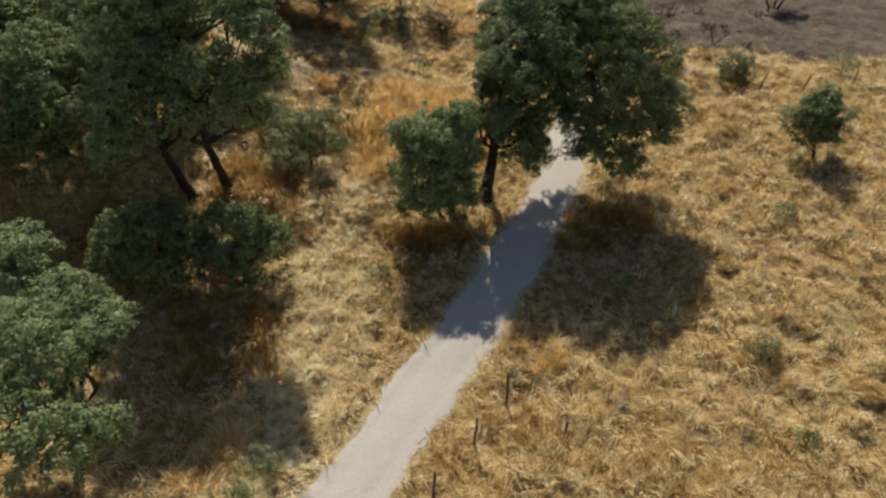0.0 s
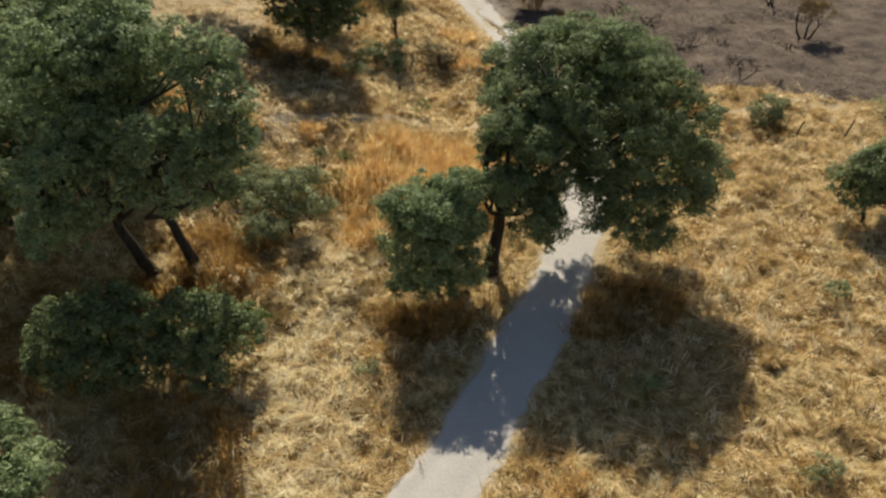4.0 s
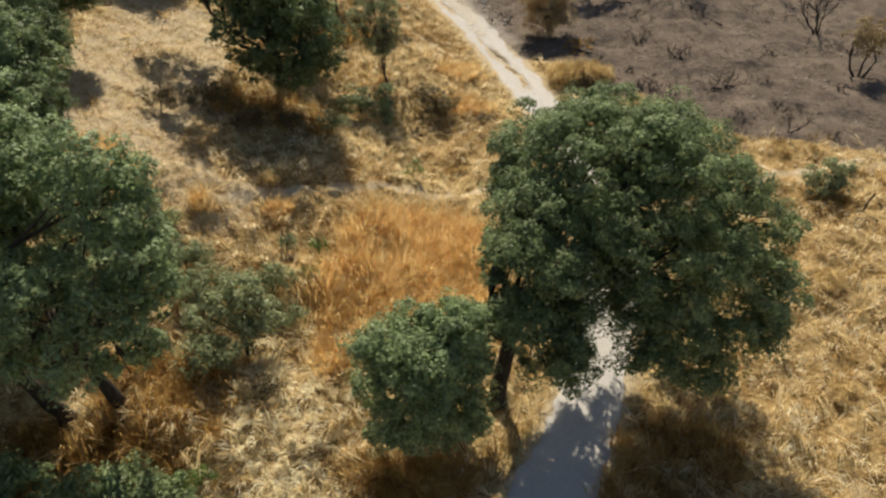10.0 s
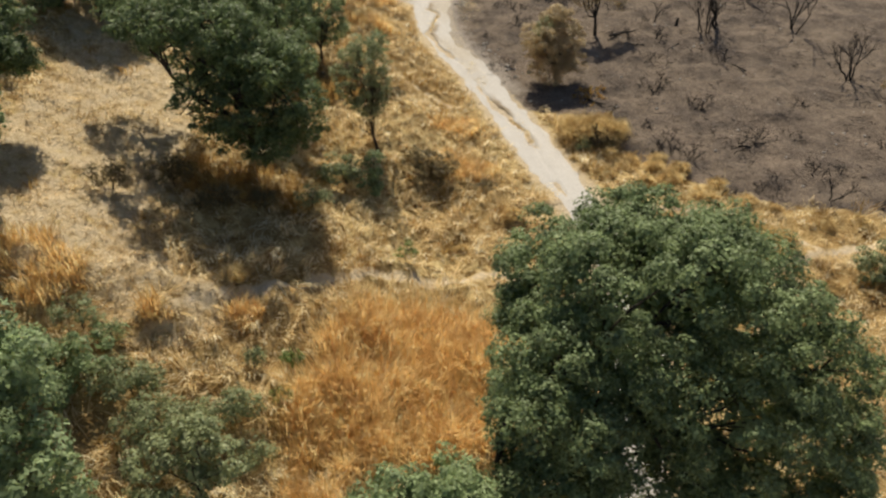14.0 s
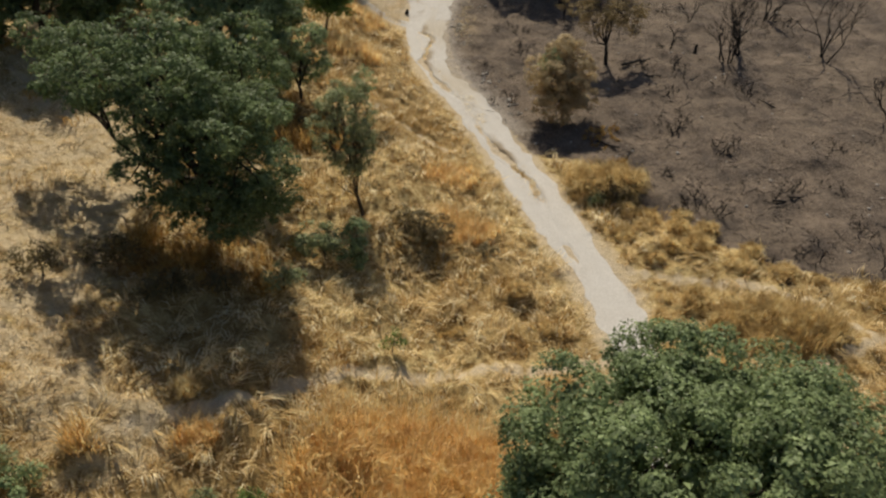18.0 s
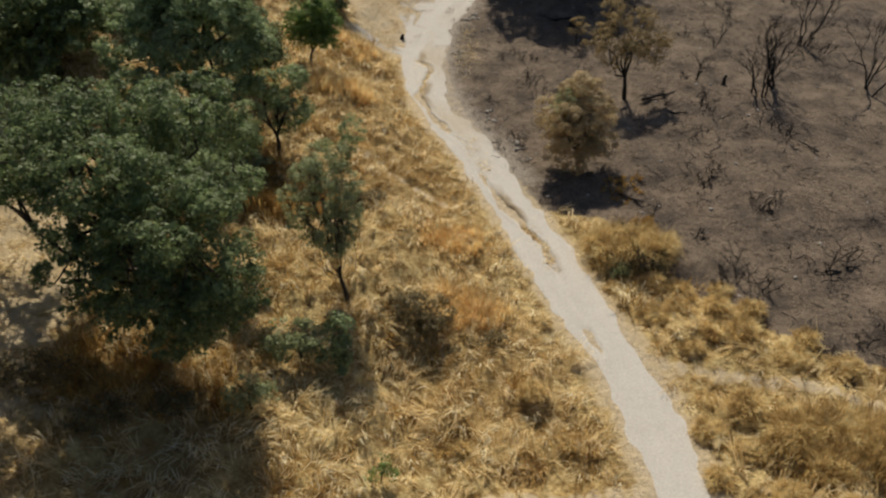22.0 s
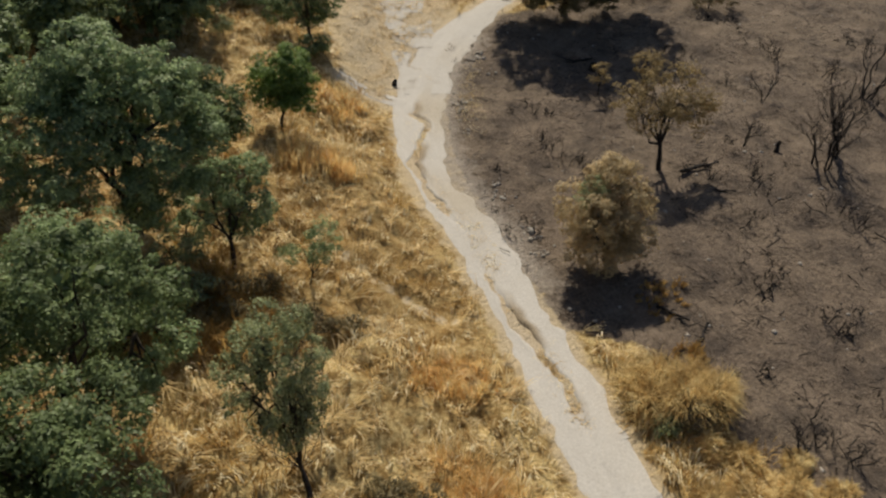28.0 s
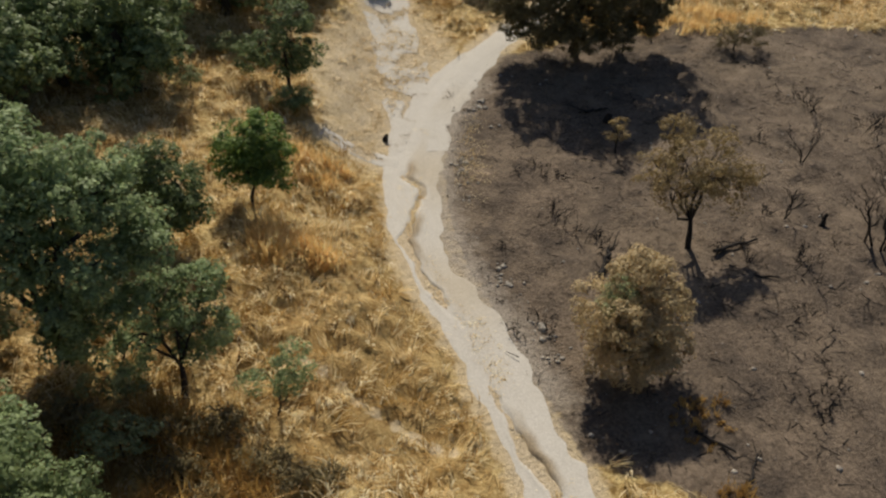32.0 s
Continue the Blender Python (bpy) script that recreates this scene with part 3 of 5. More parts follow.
def road_strip():
    """The dirt track: two worn wheel lanes, a rough crown between them and a washed-out gully."""
    p = smooth_line(TRACK, 0.16)
    d = np.gradient(p, axis=0)
    d /= np.linalg.norm(d, axis=1)[:, None]
    nrm = np.c_[d[:, 1], -d[:, 0]]
    u = np.linspace(-1, 1, 33)
    along = np.arange(len(p)) * 0.16
    half = np.interp(p[:, 1], [20, 30, 45, 50, 54, 57, 60, 64, 68, 71.5, 77, 82, 90], [1.5, 1.4, 1.08, 1.05, 1.25, 1.25, 1.25, 1.25, 1.12, 1.25, 1.42, 1.45, 1.0])
    half = half + 0.08 * np.sin(along * 0.7) + 0.05 * np.sin(along * 1.3 + 1) + 0.02 * np.sin(along * 3.1)
    side = np.where(u < 0, 3.0, 40.0)[None] + 0 * along[:, None]
    fray = 0.16 * (value_noise(along[:, None] + 0 * side, side, 1.3, 14) - 0.5) + 0.26 * (value_noise(along[:, None] + 0 * side, side + 9, 0.45, 15) - 0.5)
    s = u[None] * half[:, None] * (1 + fray * np.abs(u[None]) ** 2)
    x = p[:, None, 0] + nrm[:, None, 0] * s
    y = p[:, None, 1] + nrm[:, None, 1] * s
    z = land(x, y) + 0.05 - 0.1 * np.abs(u[None]) ** 6
    yy = p[:, 1][:, None]
    # a gully that wanders between the lanes, cut up to a foot deep
    where = np.interp(p[:, 1], [49, 51.5, 53.5, 56.3, 57.2, 58, 59, 60.2, 61.7, 66, 67.7, 69.2, 70.6, 72.4, 74.1, 74.8], [-0.6, -0.5, -0.25, 0.0, 0.1, 0.06, -0.1, -0.3, -0.5, -0.3, -0.4, -0.5, -0.6, 0.1, 0.5, -0.3])
    where = where + 0.06 * np.sin(along * 3.1) + 0.04 * np.sin(along * 7.3)
    deep = 0.6 * (bell(yy, 59.5, 2.3) + 0.9 * bell(yy, 69.3, 1.9) + 0.6 * bell(yy, 73.6, 1.5) + 0.13 * bell(yy, 52.8, 1.6)) * (0.7 + 0.3 * np.sin(along * 2.3 + np.sin(along * 5))[:, None])
    gap = (s - where[:, None]) / (0.14 + 0.05 * np.sin(along * 1.7))[:, None]
    z = z - np.clip(deep, 0, 1) * np.exp(-np.abs(gap) ** 3)
    upper = np.clip((yy - 55) / 4, 0, 1) * np.clip((80 - yy) / 4, 0, 1)
    rough = np.clip(upper * np.exp(-((s - 0.22 - where[:, None] * 0.9) / 0.3) ** 2) * (0.55 + 0.6 * np.sin(along * 0.9 + 2 * np.sin(along * 0.37)))[:, None], 0, 1)
    z = z + rough * (0.05 + 0.035 * np.sin(s * 17 + along[:, None] * 5) * np.sin(along[:, None] * 7.1))
    z = z + 0.05 * np.clip(deep, 0, 0.3) / 0.3 * np.exp(-((np.abs(gap) - 1.5) / 0.4) ** 2)
    # gully floor darkened in colour, for shade its cut depth barely gives
    rough = np.maximum(0.75 * rough, np.clip(deep * 3.2, 0, 1) * np.exp(-np.abs(gap / 1.2) ** 4))
    lanes = np.exp(-((np.abs(s) - 0.75) / 0.3) ** 2)
    z = z - 0.035 * lanes
    n, m = x.shape
    i, j = np.meshgrid(np.arange(n - 1), np.arange(m - 1), indexing="ij")
    f = np.stack([i * m + j, i * m + j + 1, (i + 1) * m + j + 1, (i + 1) * m + j], -1).reshape(-1, 4)
    me = mesh_of("road", np.c_[x.ravel(), y.ravel(), z.ravel()], f, ROAD, True)
    me.attributes.new("rough_and_gully_shade", "FLOAT", "POINT").data.foreach_set("value", rough.ravel().astype(np.float32))
    dull = np.clip((s - where[:, None] - 0.15) / 0.3, 0, 1) * np.clip((yy - 63) / 4, 0, 1) * np.clip((84 - yy) / 4, 0, 1) * (0.55 + 0.45 * np.sin(along * 0.8)[:, None])
    me.attributes.new("dull", "FLOAT", "POINT").data.foreach_set("value", dull.ravel().astype(np.float32))
    me.attributes.new("edge", "FLOAT", "POINT").data.foreach_set("value", np.broadcast_to(np.abs(u) ** 5, x.shape).astype(np.float32).ravel())
    return me


def branch_strip(line, half):
    """A lesser track of flat dust that leaves the main one."""
    p = line
    d = np.gradient(p, axis=0)
    d /= np.linalg.norm(d, axis=1)[:, None]
    u = np.linspace(-1, 1, 13)
    along = np.arange(len(p))[:, None] * 0.3
    s = u[None] * half * (1 + 0.35 * (value_noise(along + 0 * u[None], 5 * np.sign(u)[None] + 0 * along, 1.1, 16) - 0.5))
    x, y = p[:, None, 0] + d[:, None, 1] * s, p[:, None, 1] - d[:, None, 0] * s
    z = land(x, y) + 0.035 - 0.08 * np.abs(u[None]) ** 4
    n, m = x.shape
    i, j = np.meshgrid(np.arange(n - 1), np.arange(m - 1), indexing="ij")
    me = mesh_of("road", np.c_[x.ravel(), y.ravel(), z.ravel()], np.stack([i * m + j, i * m + j + 1, (i + 1) * m + j + 1, (i + 1) * m + j], -1).reshape(-1, 4), ROAD, True)
    me.attributes.new("edge", "FLOAT", "POINT").data.foreach_set("value", np.maximum(np.abs(u[None]) ** 3, 1.25 * value_noise(x, y, 0.9, 77) - 0.25 + 0.3 * bell(u[None], 0, 0.3)).astype(np.float32).ravel())
    return me


tagged(new("road", branch_strip(FORK_LINE, 1.7)), "pale dusty side track that forks off uphill", "dirt track", kind="structure")
tagged(new("road", branch_strip(SPUR_LINE, 0.55)), "short dusty spur beside the dirt track", "dirt track", kind="structure")
tagged(new("road", road_strip()), "pale dusty dirt track with wheel ruts and a washed-out gully", "dirt track", kind="structure")

# ---- trees of the lower grove ----
OAK = [(4.6, 34.5, 9.3, 2.2), (7.5, 35.0, 8.8, 2.4), (9.5, 33.5, 7.2, 1.7), (7.6, 32.2, 7.2, 1.6), (3.4, 33.5, 8.4, 1.7), (3.7, 32.0, 7.3, 1.2), (5.4, 32.6, 8.2, 1.0), (6.4, 33.8, 10.3, 1.2), (6.2, 35.4, 9.6, 1.3), (3.9, 35.8, 9.2, 1.0), (6.4, 31.7, 5.3, 0.65), (6.6, 31.6, 4.2, 0.55), (5.6, 33.2, 5.4, 0.6), (5.5, 33.2, 7.1, 0.7), (5.3, 37.5, 9.4, 1.2), (6.8, 37.2, 8.7, 1.2), (8.3, 36.8, 8.2, 1.2), (8.9, 34.0, 8.9, 1.3), (10.5, 33.0, 5.6, 1.2),
       (3.3, 31.7, 4.9, 1.5), (4.1, 31.5, 3.6, 1.1), (4.5, 31.6, 4.7, 0.65), (4.6, 31.8, 5.9, 0.55), (8.1, 32.0, 4.4, 1.5), (9.0, 32.0, 3.0, 1.0), (2.4, 31.7, 8.2, 0.7), (2.0, 31.7, 5.9, 0.8), (10.6, 32.5, 4.6, 0.9), (6.0, 32.0, 6.4, 0.5), (7.2, 31.7, 5.4, 0.9), (7.2, 31.5, 4.0, 0.7), (9.6, 31.6, 5.4, 1.0),
       (8.8, 36.2, 5.2, 1.3), (4.0, 33.3, 6.0, 0.9), (5.6, 33.5, 6.4, 0.8), (4.5, 33.4, 7.6, 0.9), (5.8, 33.6, 8.0, 0.9), (3.3, 33.2, 5.0, 0.8), (6.3, 33.2, 5.4, 0.8), (6.6, 33.6, 4.6, 0.8), (5.2, 33.0, 7.0, 0.8), (4.9, 33.4, 6.3, 0.7), (4.3, 32.4, 5.0, 0.7), (4.4, 32.6, 4.2, 0.7), (1.7, 31.6, 5.4, 0.6), (1.6, 32.7, 6.3, 0.6), (1.9, 33.2, 7.2, 0.6), (2.5, 34.6, 6.0, 0.9), (2.4, 33.4, 7.3, 0.8), (2.6, 35.6, 7.6, 0.9), (4.2, 36.2, 6.2, 1.1), (9.8, 35.2, 4.6, 1.3), (3.2, 35.2, 5.6, 1.1), (6.8, 37.0, 7.4, 1.1), (6.0, 36.8, 9.7, 1.1), (5.0, 36.5, 9.7, 1.0), (7.3, 36.4, 9.5, 1.2), (6.2, 37.2, 8.2, 1.1), (7.8, 37.0, 7.6, 1.0), (2.5, 36.0, 8.9, 0.9), (2.3, 35.4, 8.1, 0.75), (3.1, 36.6, 9.4, 0.85), (6.0, 31.6, 5.0, 0.5), (6.1, 31.5, 4.0, 0.45), (5.2, 37.5, 6.2, 0.8), (6.3, 37.4, 6.0, 0.75), (4.4, 37.1, 6.0, 0.8)]
tree("oak_tree", "large dark-green oak spreading over the dirt track", (2.2, 33.0), OAK, LEAF, 0.32, 0.4, limbs=14, lean=(-1.6, -0.3), gaps=0.25, sub=0.5, per_area=62, size=0.076)
tree("oak_tree", "small round grey-green oak beside the track", (0.6, 31.6), [(-0.9, 31.1, 4.8, 1.2), (0.4, 31.8, 4.8, 1.2), (-0.1, 31.0, 3.0, 1.7), (-1.2, 30.7, 2.4, 1.1), (-1.7, 31.1, 4.6, 0.6), (1.0, 31.2, 1.9, 1.0), (-0.5, 31.3, 5.8, 0.6), (-0.2, 30.7, 1.5, 0.9), (0.4, 32.6, 2.9, 1.2), (-2.0, 31.0, 3.4, 0.55), (1.3, 31.4, 3.8, 0.6), (0.3, 31.3, 6.0, 0.5), (-1.5, 30.4, 1.6, 0.7), (-0.9, 30.2, 5.1, 1.0), (-1.9, 30.4, 5.5, 0.7), (0.2, 30.2, 5.3, 0.9), (0.9, 30.6, 6.2, 0.8), (1.0, 30.6, 5.0, 0.8), (-0.1, 29.9, 4.0, 1.0)], LEAF_GREY, 0.16)
tree("oak_tree", "grey-green oak with a leaning dark trunk", (-12.0, 30.9), [(-12.9, 30.6, 10.3, 1.89), (-11.3, 31.9, 10.3, 1.70), (-11.9, 29.2, 9.0, 1.89), (-12.9, 27.9, 8.0, 1.61), (-10.9, 27.9, 7.6, 1.04), (-13.4, 27.4, 6.2, 1.32), (-10.2, 30.9, 10.2, 1.13), (-11.7, 29.9, 11.9, 1.51), (-13.1, 29.7, 11.8, 1.32), (-10.2, 30.0, 11.8, 1.32), (-11.1, 30.8, 12.9, 1.13), (-11.0, 29.6, 11.6, 1.3), (-12.6, 29.6, 11.2, 1.3), (-12.2, 31.0, 7.6, 1.1), (-13.6, 31.2, 7.6, 1.2), (-10.6, 30.9, 7.8, 0.9)], LEAF_GREY, 0.25, 0.34, lean=(-0.8, -0.2), reach=0.05)
tree("oak_tree", "grey-green oak with a forked dark trunk", (-10.2, 31.4), [(-9.0, 27.9, 9.6, 1.14), (-7.8, 28.3, 8.8, 1.14), (-6.7, 28.5, 10.4, 0.76), (-8.7, 27.5, 8.1, 1.14), (-7.7, 28.3, 7.4, 0.86), (-6.6, 28.8, 9.1, 0.76), (-7.5, 29.2, 10.8, 1.05), (-8.6, 29.9, 11.7, 1.14), (-7.4, 29.7, 11.6, 0.76)], LEAF_GREY, 0.23, 0.34, gaps=0.3, lean=(-0.9, -0.1), reach=0.05)
tree("oak_tree", "tall dark oak at the edge of the grove", (-16.5, 38.8), [(-16.1, 38.0, 10.2, 2.0), (-14.3, 38.5, 9.6, 1.7), (-17.8, 37.5, 8.6, 2.0), (-14.5, 36.5, 8.8, 1.3), (-18.5, 39.5, 9.0, 1.8), (-16.5, 36.2, 7.6, 1.5), (-15.0, 39.5, 11.2, 1.5), (-14.3, 40.3, 10.0, 0.9)], LEAF, 0.26)
tree("oak_tree", "dark oak with bare twigs beside the pale field", (-16.5, 43.3), [(-16.5, 44.0, 10.4, 1.3), (-15.7, 43.4, 9.7, 1.0), (-17.6, 43.6, 11.0, 1.4), (-16.2, 45.0, 9.6, 0.9), (-16.9, 42.6, 9.4, 1.1), (-18.4, 43.4, 9.8, 1.3)], LEAF_DEEP, 0.16, 0.4, gaps=0.35)
tree("oak_tree", "dark oak deep in the grove", (-18.5, 32.6), [(-18.6, 32.6, 7.6, 2.2), (-20.2, 33.2, 6.8, 2.0), (-17.6, 31.0, 6.2, 1.7), (-19.0, 30.6, 5.0, 1.7), (-17.0, 33.8, 7.6, 1.5)], LEAF, 0.26)
tree("oak_tree", "dark oak with low shaded branches", (-20.6, 26.0), [(-20.8, 26.2, 5.2, 1.9), (-19.8, 25.6, 4.0, 1.3), (-22.2, 25.6, 4.6, 1.8)], LEAF, 0.22)
tree("oak_tree", "low dark evergreen oak in the shade of taller oaks", (-12.6, 26.8), [(-12.6, 27.0, 2.9, 1.2), (-13.7, 26.8, 2.2, 1.3), (-11.4, 27.0, 2.4, 1.1), (-12.8, 26.4, 1.2, 1.3), (-11.6, 26.3, 0.9, 1.1), (-14.4, 26.4, 1.0, 1.1), (-10.5, 26.8, 1.6, 0.8)], LEAF, 0.1)
tree("oak_tree", "low dark evergreen oak in the shade of taller oaks", (-8.8, 27.0), [(-9.4, 27.3, 2.9, 0.8), (-8.6, 27.5, 2.7, 0.9), (-8.1, 27.2, 1.6, 1.0), (-9.3, 26.8, 1.2, 1.0), (-7.5, 27.8, 2.3, 0.55), (-8.6, 26.4, 0.5, 0.8), (-10.2, 27.2, 1.4, 0.8), (-7.2, 27.7, 1.5, 0.4)], LEAF, 0.09)
tree("oak_tree", "sunlit green oak near the start of the track", (-13.2, 17.8), [(-14.4, 21.0, 4.8, 1.4), (-12.7, 19.5, 4.5, 1.5), (-12.6, 17.0, 4.8, 1.7), (-11.7, 18.5, 3.9, 1.1), (-12.1, 15.0, 3.5, 1.8), (-10.6, 15.5, 2.9, 0.9), (-15.0, 21.5, 5.4, 0.8), (-11.0, 19.0, 4.2, 0.7), (-14.6, 17.6, 4.4, 1.6)], LEAF_GREY, 0.24, limbs=6)
tree("shrub", "olive-green bushy shrub in dry grass", (-6.7, 33.8), [(-6.9, 34.5, 3.9, 0.9), (-6.0, 34.3, 3.2, 0.7), (-7.8, 34.2, 3.2, 0.8), (-6.8, 34.0, 2.7, 0.8), (-7.2, 35.7, 2.6, 0.8)], LEAF_OLIVE, 0.07, category="shrub", gaps=0.45)
tree("oak_tree", "low grey-green oak with thin stems", (-11.6, 36.6), [(-12.5, 37.0, 4.9, 1.2), (-10.8, 37.4, 4.6, 0.9), (-11.8, 36.4, 4.0, 1.1), (-13.4, 36.2, 4.3, 1.0)], LEAF_GREY, 0.1, gaps=0.4)

# ---- trees of the hillside ----
tree("oak_tree", "tall dense oak with shaded lower branches", (-7.8, 50.4), [(-11.1, 51.0, 9.9, 1.2), (-8.8, 52.0, 10.7, 1.4), (-7.0, 52.5, 10.8, 1.5), (-9.0, 49.0, 9.7, 1.5), (-7.2, 49.0, 9.9, 1.3), (-6.0, 50.0, 9.4, 1.2), (-5.6, 48.0, 8.2, 1.3),
     (-7.6, 47.8, 7.7, 1.3), (-9.6, 48.5, 7.9, 1.2), (-5.1, 48.2, 6.9, 0.8), (-6.6, 47.7, 6.6, 1.0), (-13.2, 52.8, 10.4, 1.2), (-12.4, 51.4, 10.8, 1.1), (-10.7, 48.6, 11.2, 1.2), (-8.2, 48.6, 11.0, 1.3), (-6.3, 47.4, 9.9, 0.9), (-5.5, 48.4, 9.8, 0.8), (-12.2, 49.2, 10.8, 0.9), (-14.3, 53.0, 11.0, 0.9), (-9.5, 50.4, 11.6, 1.2), (-11.2, 53.0, 10.1, 1.0), (-6.1, 54.0, 9.0, 1.0), (-8.6, 48.4, 6.3, 0.9), (-7.6, 48.6, 8.6, 1.1), (-8.7, 48.8, 8.8, 1.1), (-6.4, 48.2, 7.5, 1.0), (-7.5, 48.0, 6.5, 0.9), (-5.7, 47.8, 7.2, 0.8)], LEAF_DEEP, 0.28, 0.4, limbs=14, gaps=0.36, per_area=54, size=0.08)
tree("oak_tree", "dark oak on the far side of the pale field", (-17.7, 48.1), [(-17.2, 48.0, 10.4, 1.3), (-16.4, 47.8, 10.2, 1.0), (-18.4, 48.2, 10.6, 1.5), (-17.4, 47.4, 11.6, 1.2), (-18.8, 47.2, 9.4, 1.2), (-16.8, 49.0, 11.2, 1.2), (-18.2, 47.6, 12.4, 1.2), (-16.0, 48.6, 9.8, 0.7)], LEAF_DEEP, 0.16, 0.4)
tree("oak_tree", "tall dark oak at the far edge of the pale field", (-17.4, 59.4), [(-18.6, 59.2, 11.8, 1.4), (-17.2, 60.0, 12.4, 1.4), (-18.9, 58.6, 10.4, 1.2), (-16.4, 58.8, 11.4, 1.2), (-15.8, 60.2, 11.6, 1.1)], LEAF_DEEP, 0.22)
tree("oak_tree", "dark-green oak crowded behind its neighbour", (-8.6, 55.0), [(-8.9, 55.5, 9.3, 1.1), (-7.8, 55.5, 8.8, 0.9), (-9.6, 54.5, 8.7, 1.0), (-7.1, 55.3, 7.6, 0.6), (-7.7, 54.0, 8.0, 1.0), (-6.2, 54.5, 7.2, 0.6), (-6.7, 53.2, 7.1, 0.7), (-9.1, 53.4, 7.7, 1.0)], LEAF_GREY, 0.2)
tree("oak_tree", "broad green oak with open lower limbs", (-9.6, 60.7), [(-9.2, 61.5, 11.4, 1.1), (-11.0, 61.5, 10.7, 1.1), (-7.7, 61.5, 10.7, 1.0), (-11.7, 60.5, 9.6, 1.1), (-9.7, 60.5, 9.7, 1.3), (-7.7, 60.5, 9.3, 0.9), (-7.1, 62.0, 9.7, 0.7), (-10.6, 59.5, 8.7, 0.9), (-8.6, 60.0, 8.2, 0.8), (-12.1, 59.6, 8.3, 0.8), (-10.2, 62.2, 11.6, 1.3), (-8.3, 62.4, 11.0, 1.2), (-6.9, 61.4, 9.2, 0.8), (-9.4, 62.6, 9.8, 1.4), (-11.6, 62.4, 10.6, 1.2), (-8.9, 60.2, 7.2, 0.7), (-7.4, 60.6, 7.9, 0.7)], LEAF_GREY, 0.2, 0.35, limbs=10, gaps=0.22)
tree("oak_tree", "thin open oak at the grove's edge", (-6.5, 60.6), [(-5.7, 62.0, 7.8, 0.6), (-6.5, 61.5, 6.9, 0.7), (-5.5, 61.5, 6.5, 0.6), (-6.2, 61.0, 6.0, 0.5), (-7.3, 61.0, 6.6, 0.6), (-7.9, 60.6, 6.0, 0.55), (-6.9, 61.8, 7.6, 0.6)], LEAF_GREY, 0.1, gaps=0.3)
tree("oak_tree", "small shaded oak behind the grove", (-8.9, 66.8), [(-8.8, 66.8, 8.5, 0.9), (-8.0, 66.8, 7.9, 0.9), (-9.2, 66.8, 7.6, 0.8), (-8.2, 66.5, 6.9, 0.9), (-7.5, 66.7, 7.2, 0.6), (-8.9, 66.4, 6.6, 0.7)], LEAF_DEEP, 0.1)
tree("oak_tree", "small round green oak in dry grass", (-6.3, 69.6), [(-5.7, 69.8, 8.3, 0.8), (-6.5, 69.6, 7.7, 0.86), (-5.3, 69.6, 7.4, 0.8), (-6.0, 69.4, 6.9, 0.75), (-6.7, 69.4, 6.9, 0.6), (-5.3, 69.3, 6.7, 0.6)], LEAF_BRIGHT, 0.08, gaps=0.2)
tree("oak_tree", "small dark oak beside the sandy clearing", (-6.2, 78.6), [(-6.0, 78.8, 9.0, 1.0), (-5.4, 78.6, 7.7, 0.8), (-6.9, 78.6, 7.9, 0.9), (-6.0, 78.6, 7.0, 0.7), (-7.9, 79.0, 7.2, 0.8)], LEAF_DEEP, 0.11, gaps=0.35)
tree("shrub", "low dark bush at the foot of an oak", (-5.8, 77.3), [(-5.6, 77.3, 6.0, 0.6), (-6.2, 77.4, 5.9, 0.5)], LEAF, 0.05, category="shrub")
slender = []
for i in range(30):
    a, up = 2.4 * i, (i + 0.5) / 30
    r = 1.3 * math.sin(math.pi * (0.12 + 0.72 * up)) * (0.5 + 0.5 * ((i * 7) % 5) / 4)
    slender.append((-3.1 - 0.25 * up + r * math.cos(a), 52.9 + 0.6 * up + 0.75 * r * math.sin(a), 5.4 + 3.3 * up, 0.32 + 0.15 * ((i * 3) % 4) / 3))
tree("young_tree", "slender young tree with fanned stems and sparse grey-green crown", (-2.7, 52.0), slender, LEAF_OLIVE, 0.085, 0.24, gaps=0.22, per_area=66, size=0.052, sub=0.22, limbs=30)
tree("young_tree", "small thin grey-green sapling in dry grass", (-3.9, 60.5), [(-3.3, 60.5, 6.1, 0.59), (-3.5, 60.4, 5.4, 0.5), (-4.4, 60.6, 5.3, 0.42)], LEAF_GREY, 0.035, gaps=0.15, size=0.06, sub=0.25)
tree("young_tree", "bright green sapling by the footpath", (-1.25, 45.9), [(-1.1, 45.9, 2.75, 0.36), (-1.4, 45.9, 2.5, 0.32), (-1.0, 45.8, 2.4, 0.28)], LEAF_BRIGHT, 0.025, gaps=0.35, size=0.055, sub=0.22)
tree("shrub", "olive-green shrub below the slender tree", (-4.0, 49.5), [(-4.1, 49.7, 4.5, 0.6), (-4.6, 49.6, 4.2, 0.5), (-3.6, 49.6, 4.2, 0.5)], LEAF_OLIVE, 0.05, category="shrub", gaps=0.45)
tree("shrub", "narrow dark evergreen shrub", (-2.8, 49.6), [(-2.8, 49.8, 4.6, 0.4), (-2.8, 49.7, 4.0, 0.45), (-2.9, 49.5, 3.4, 0.45)], LEAF_GREY, 0.05, category="shrub")
tree("shrub", "dark brown-green scrub on the bank", (-0.3, 52.2), [(-0.4, 52.4, 3.2, 0.78), (0.4, 52.2, 3.0, 0.78), (-1.0, 52.4, 3.2, 0.65), (0.0, 51.8, 2.7, 0.78)], BRUSH, 0.03, category="shrub", gaps=0.35, size=0.06, sub=0.3, limbs=4)
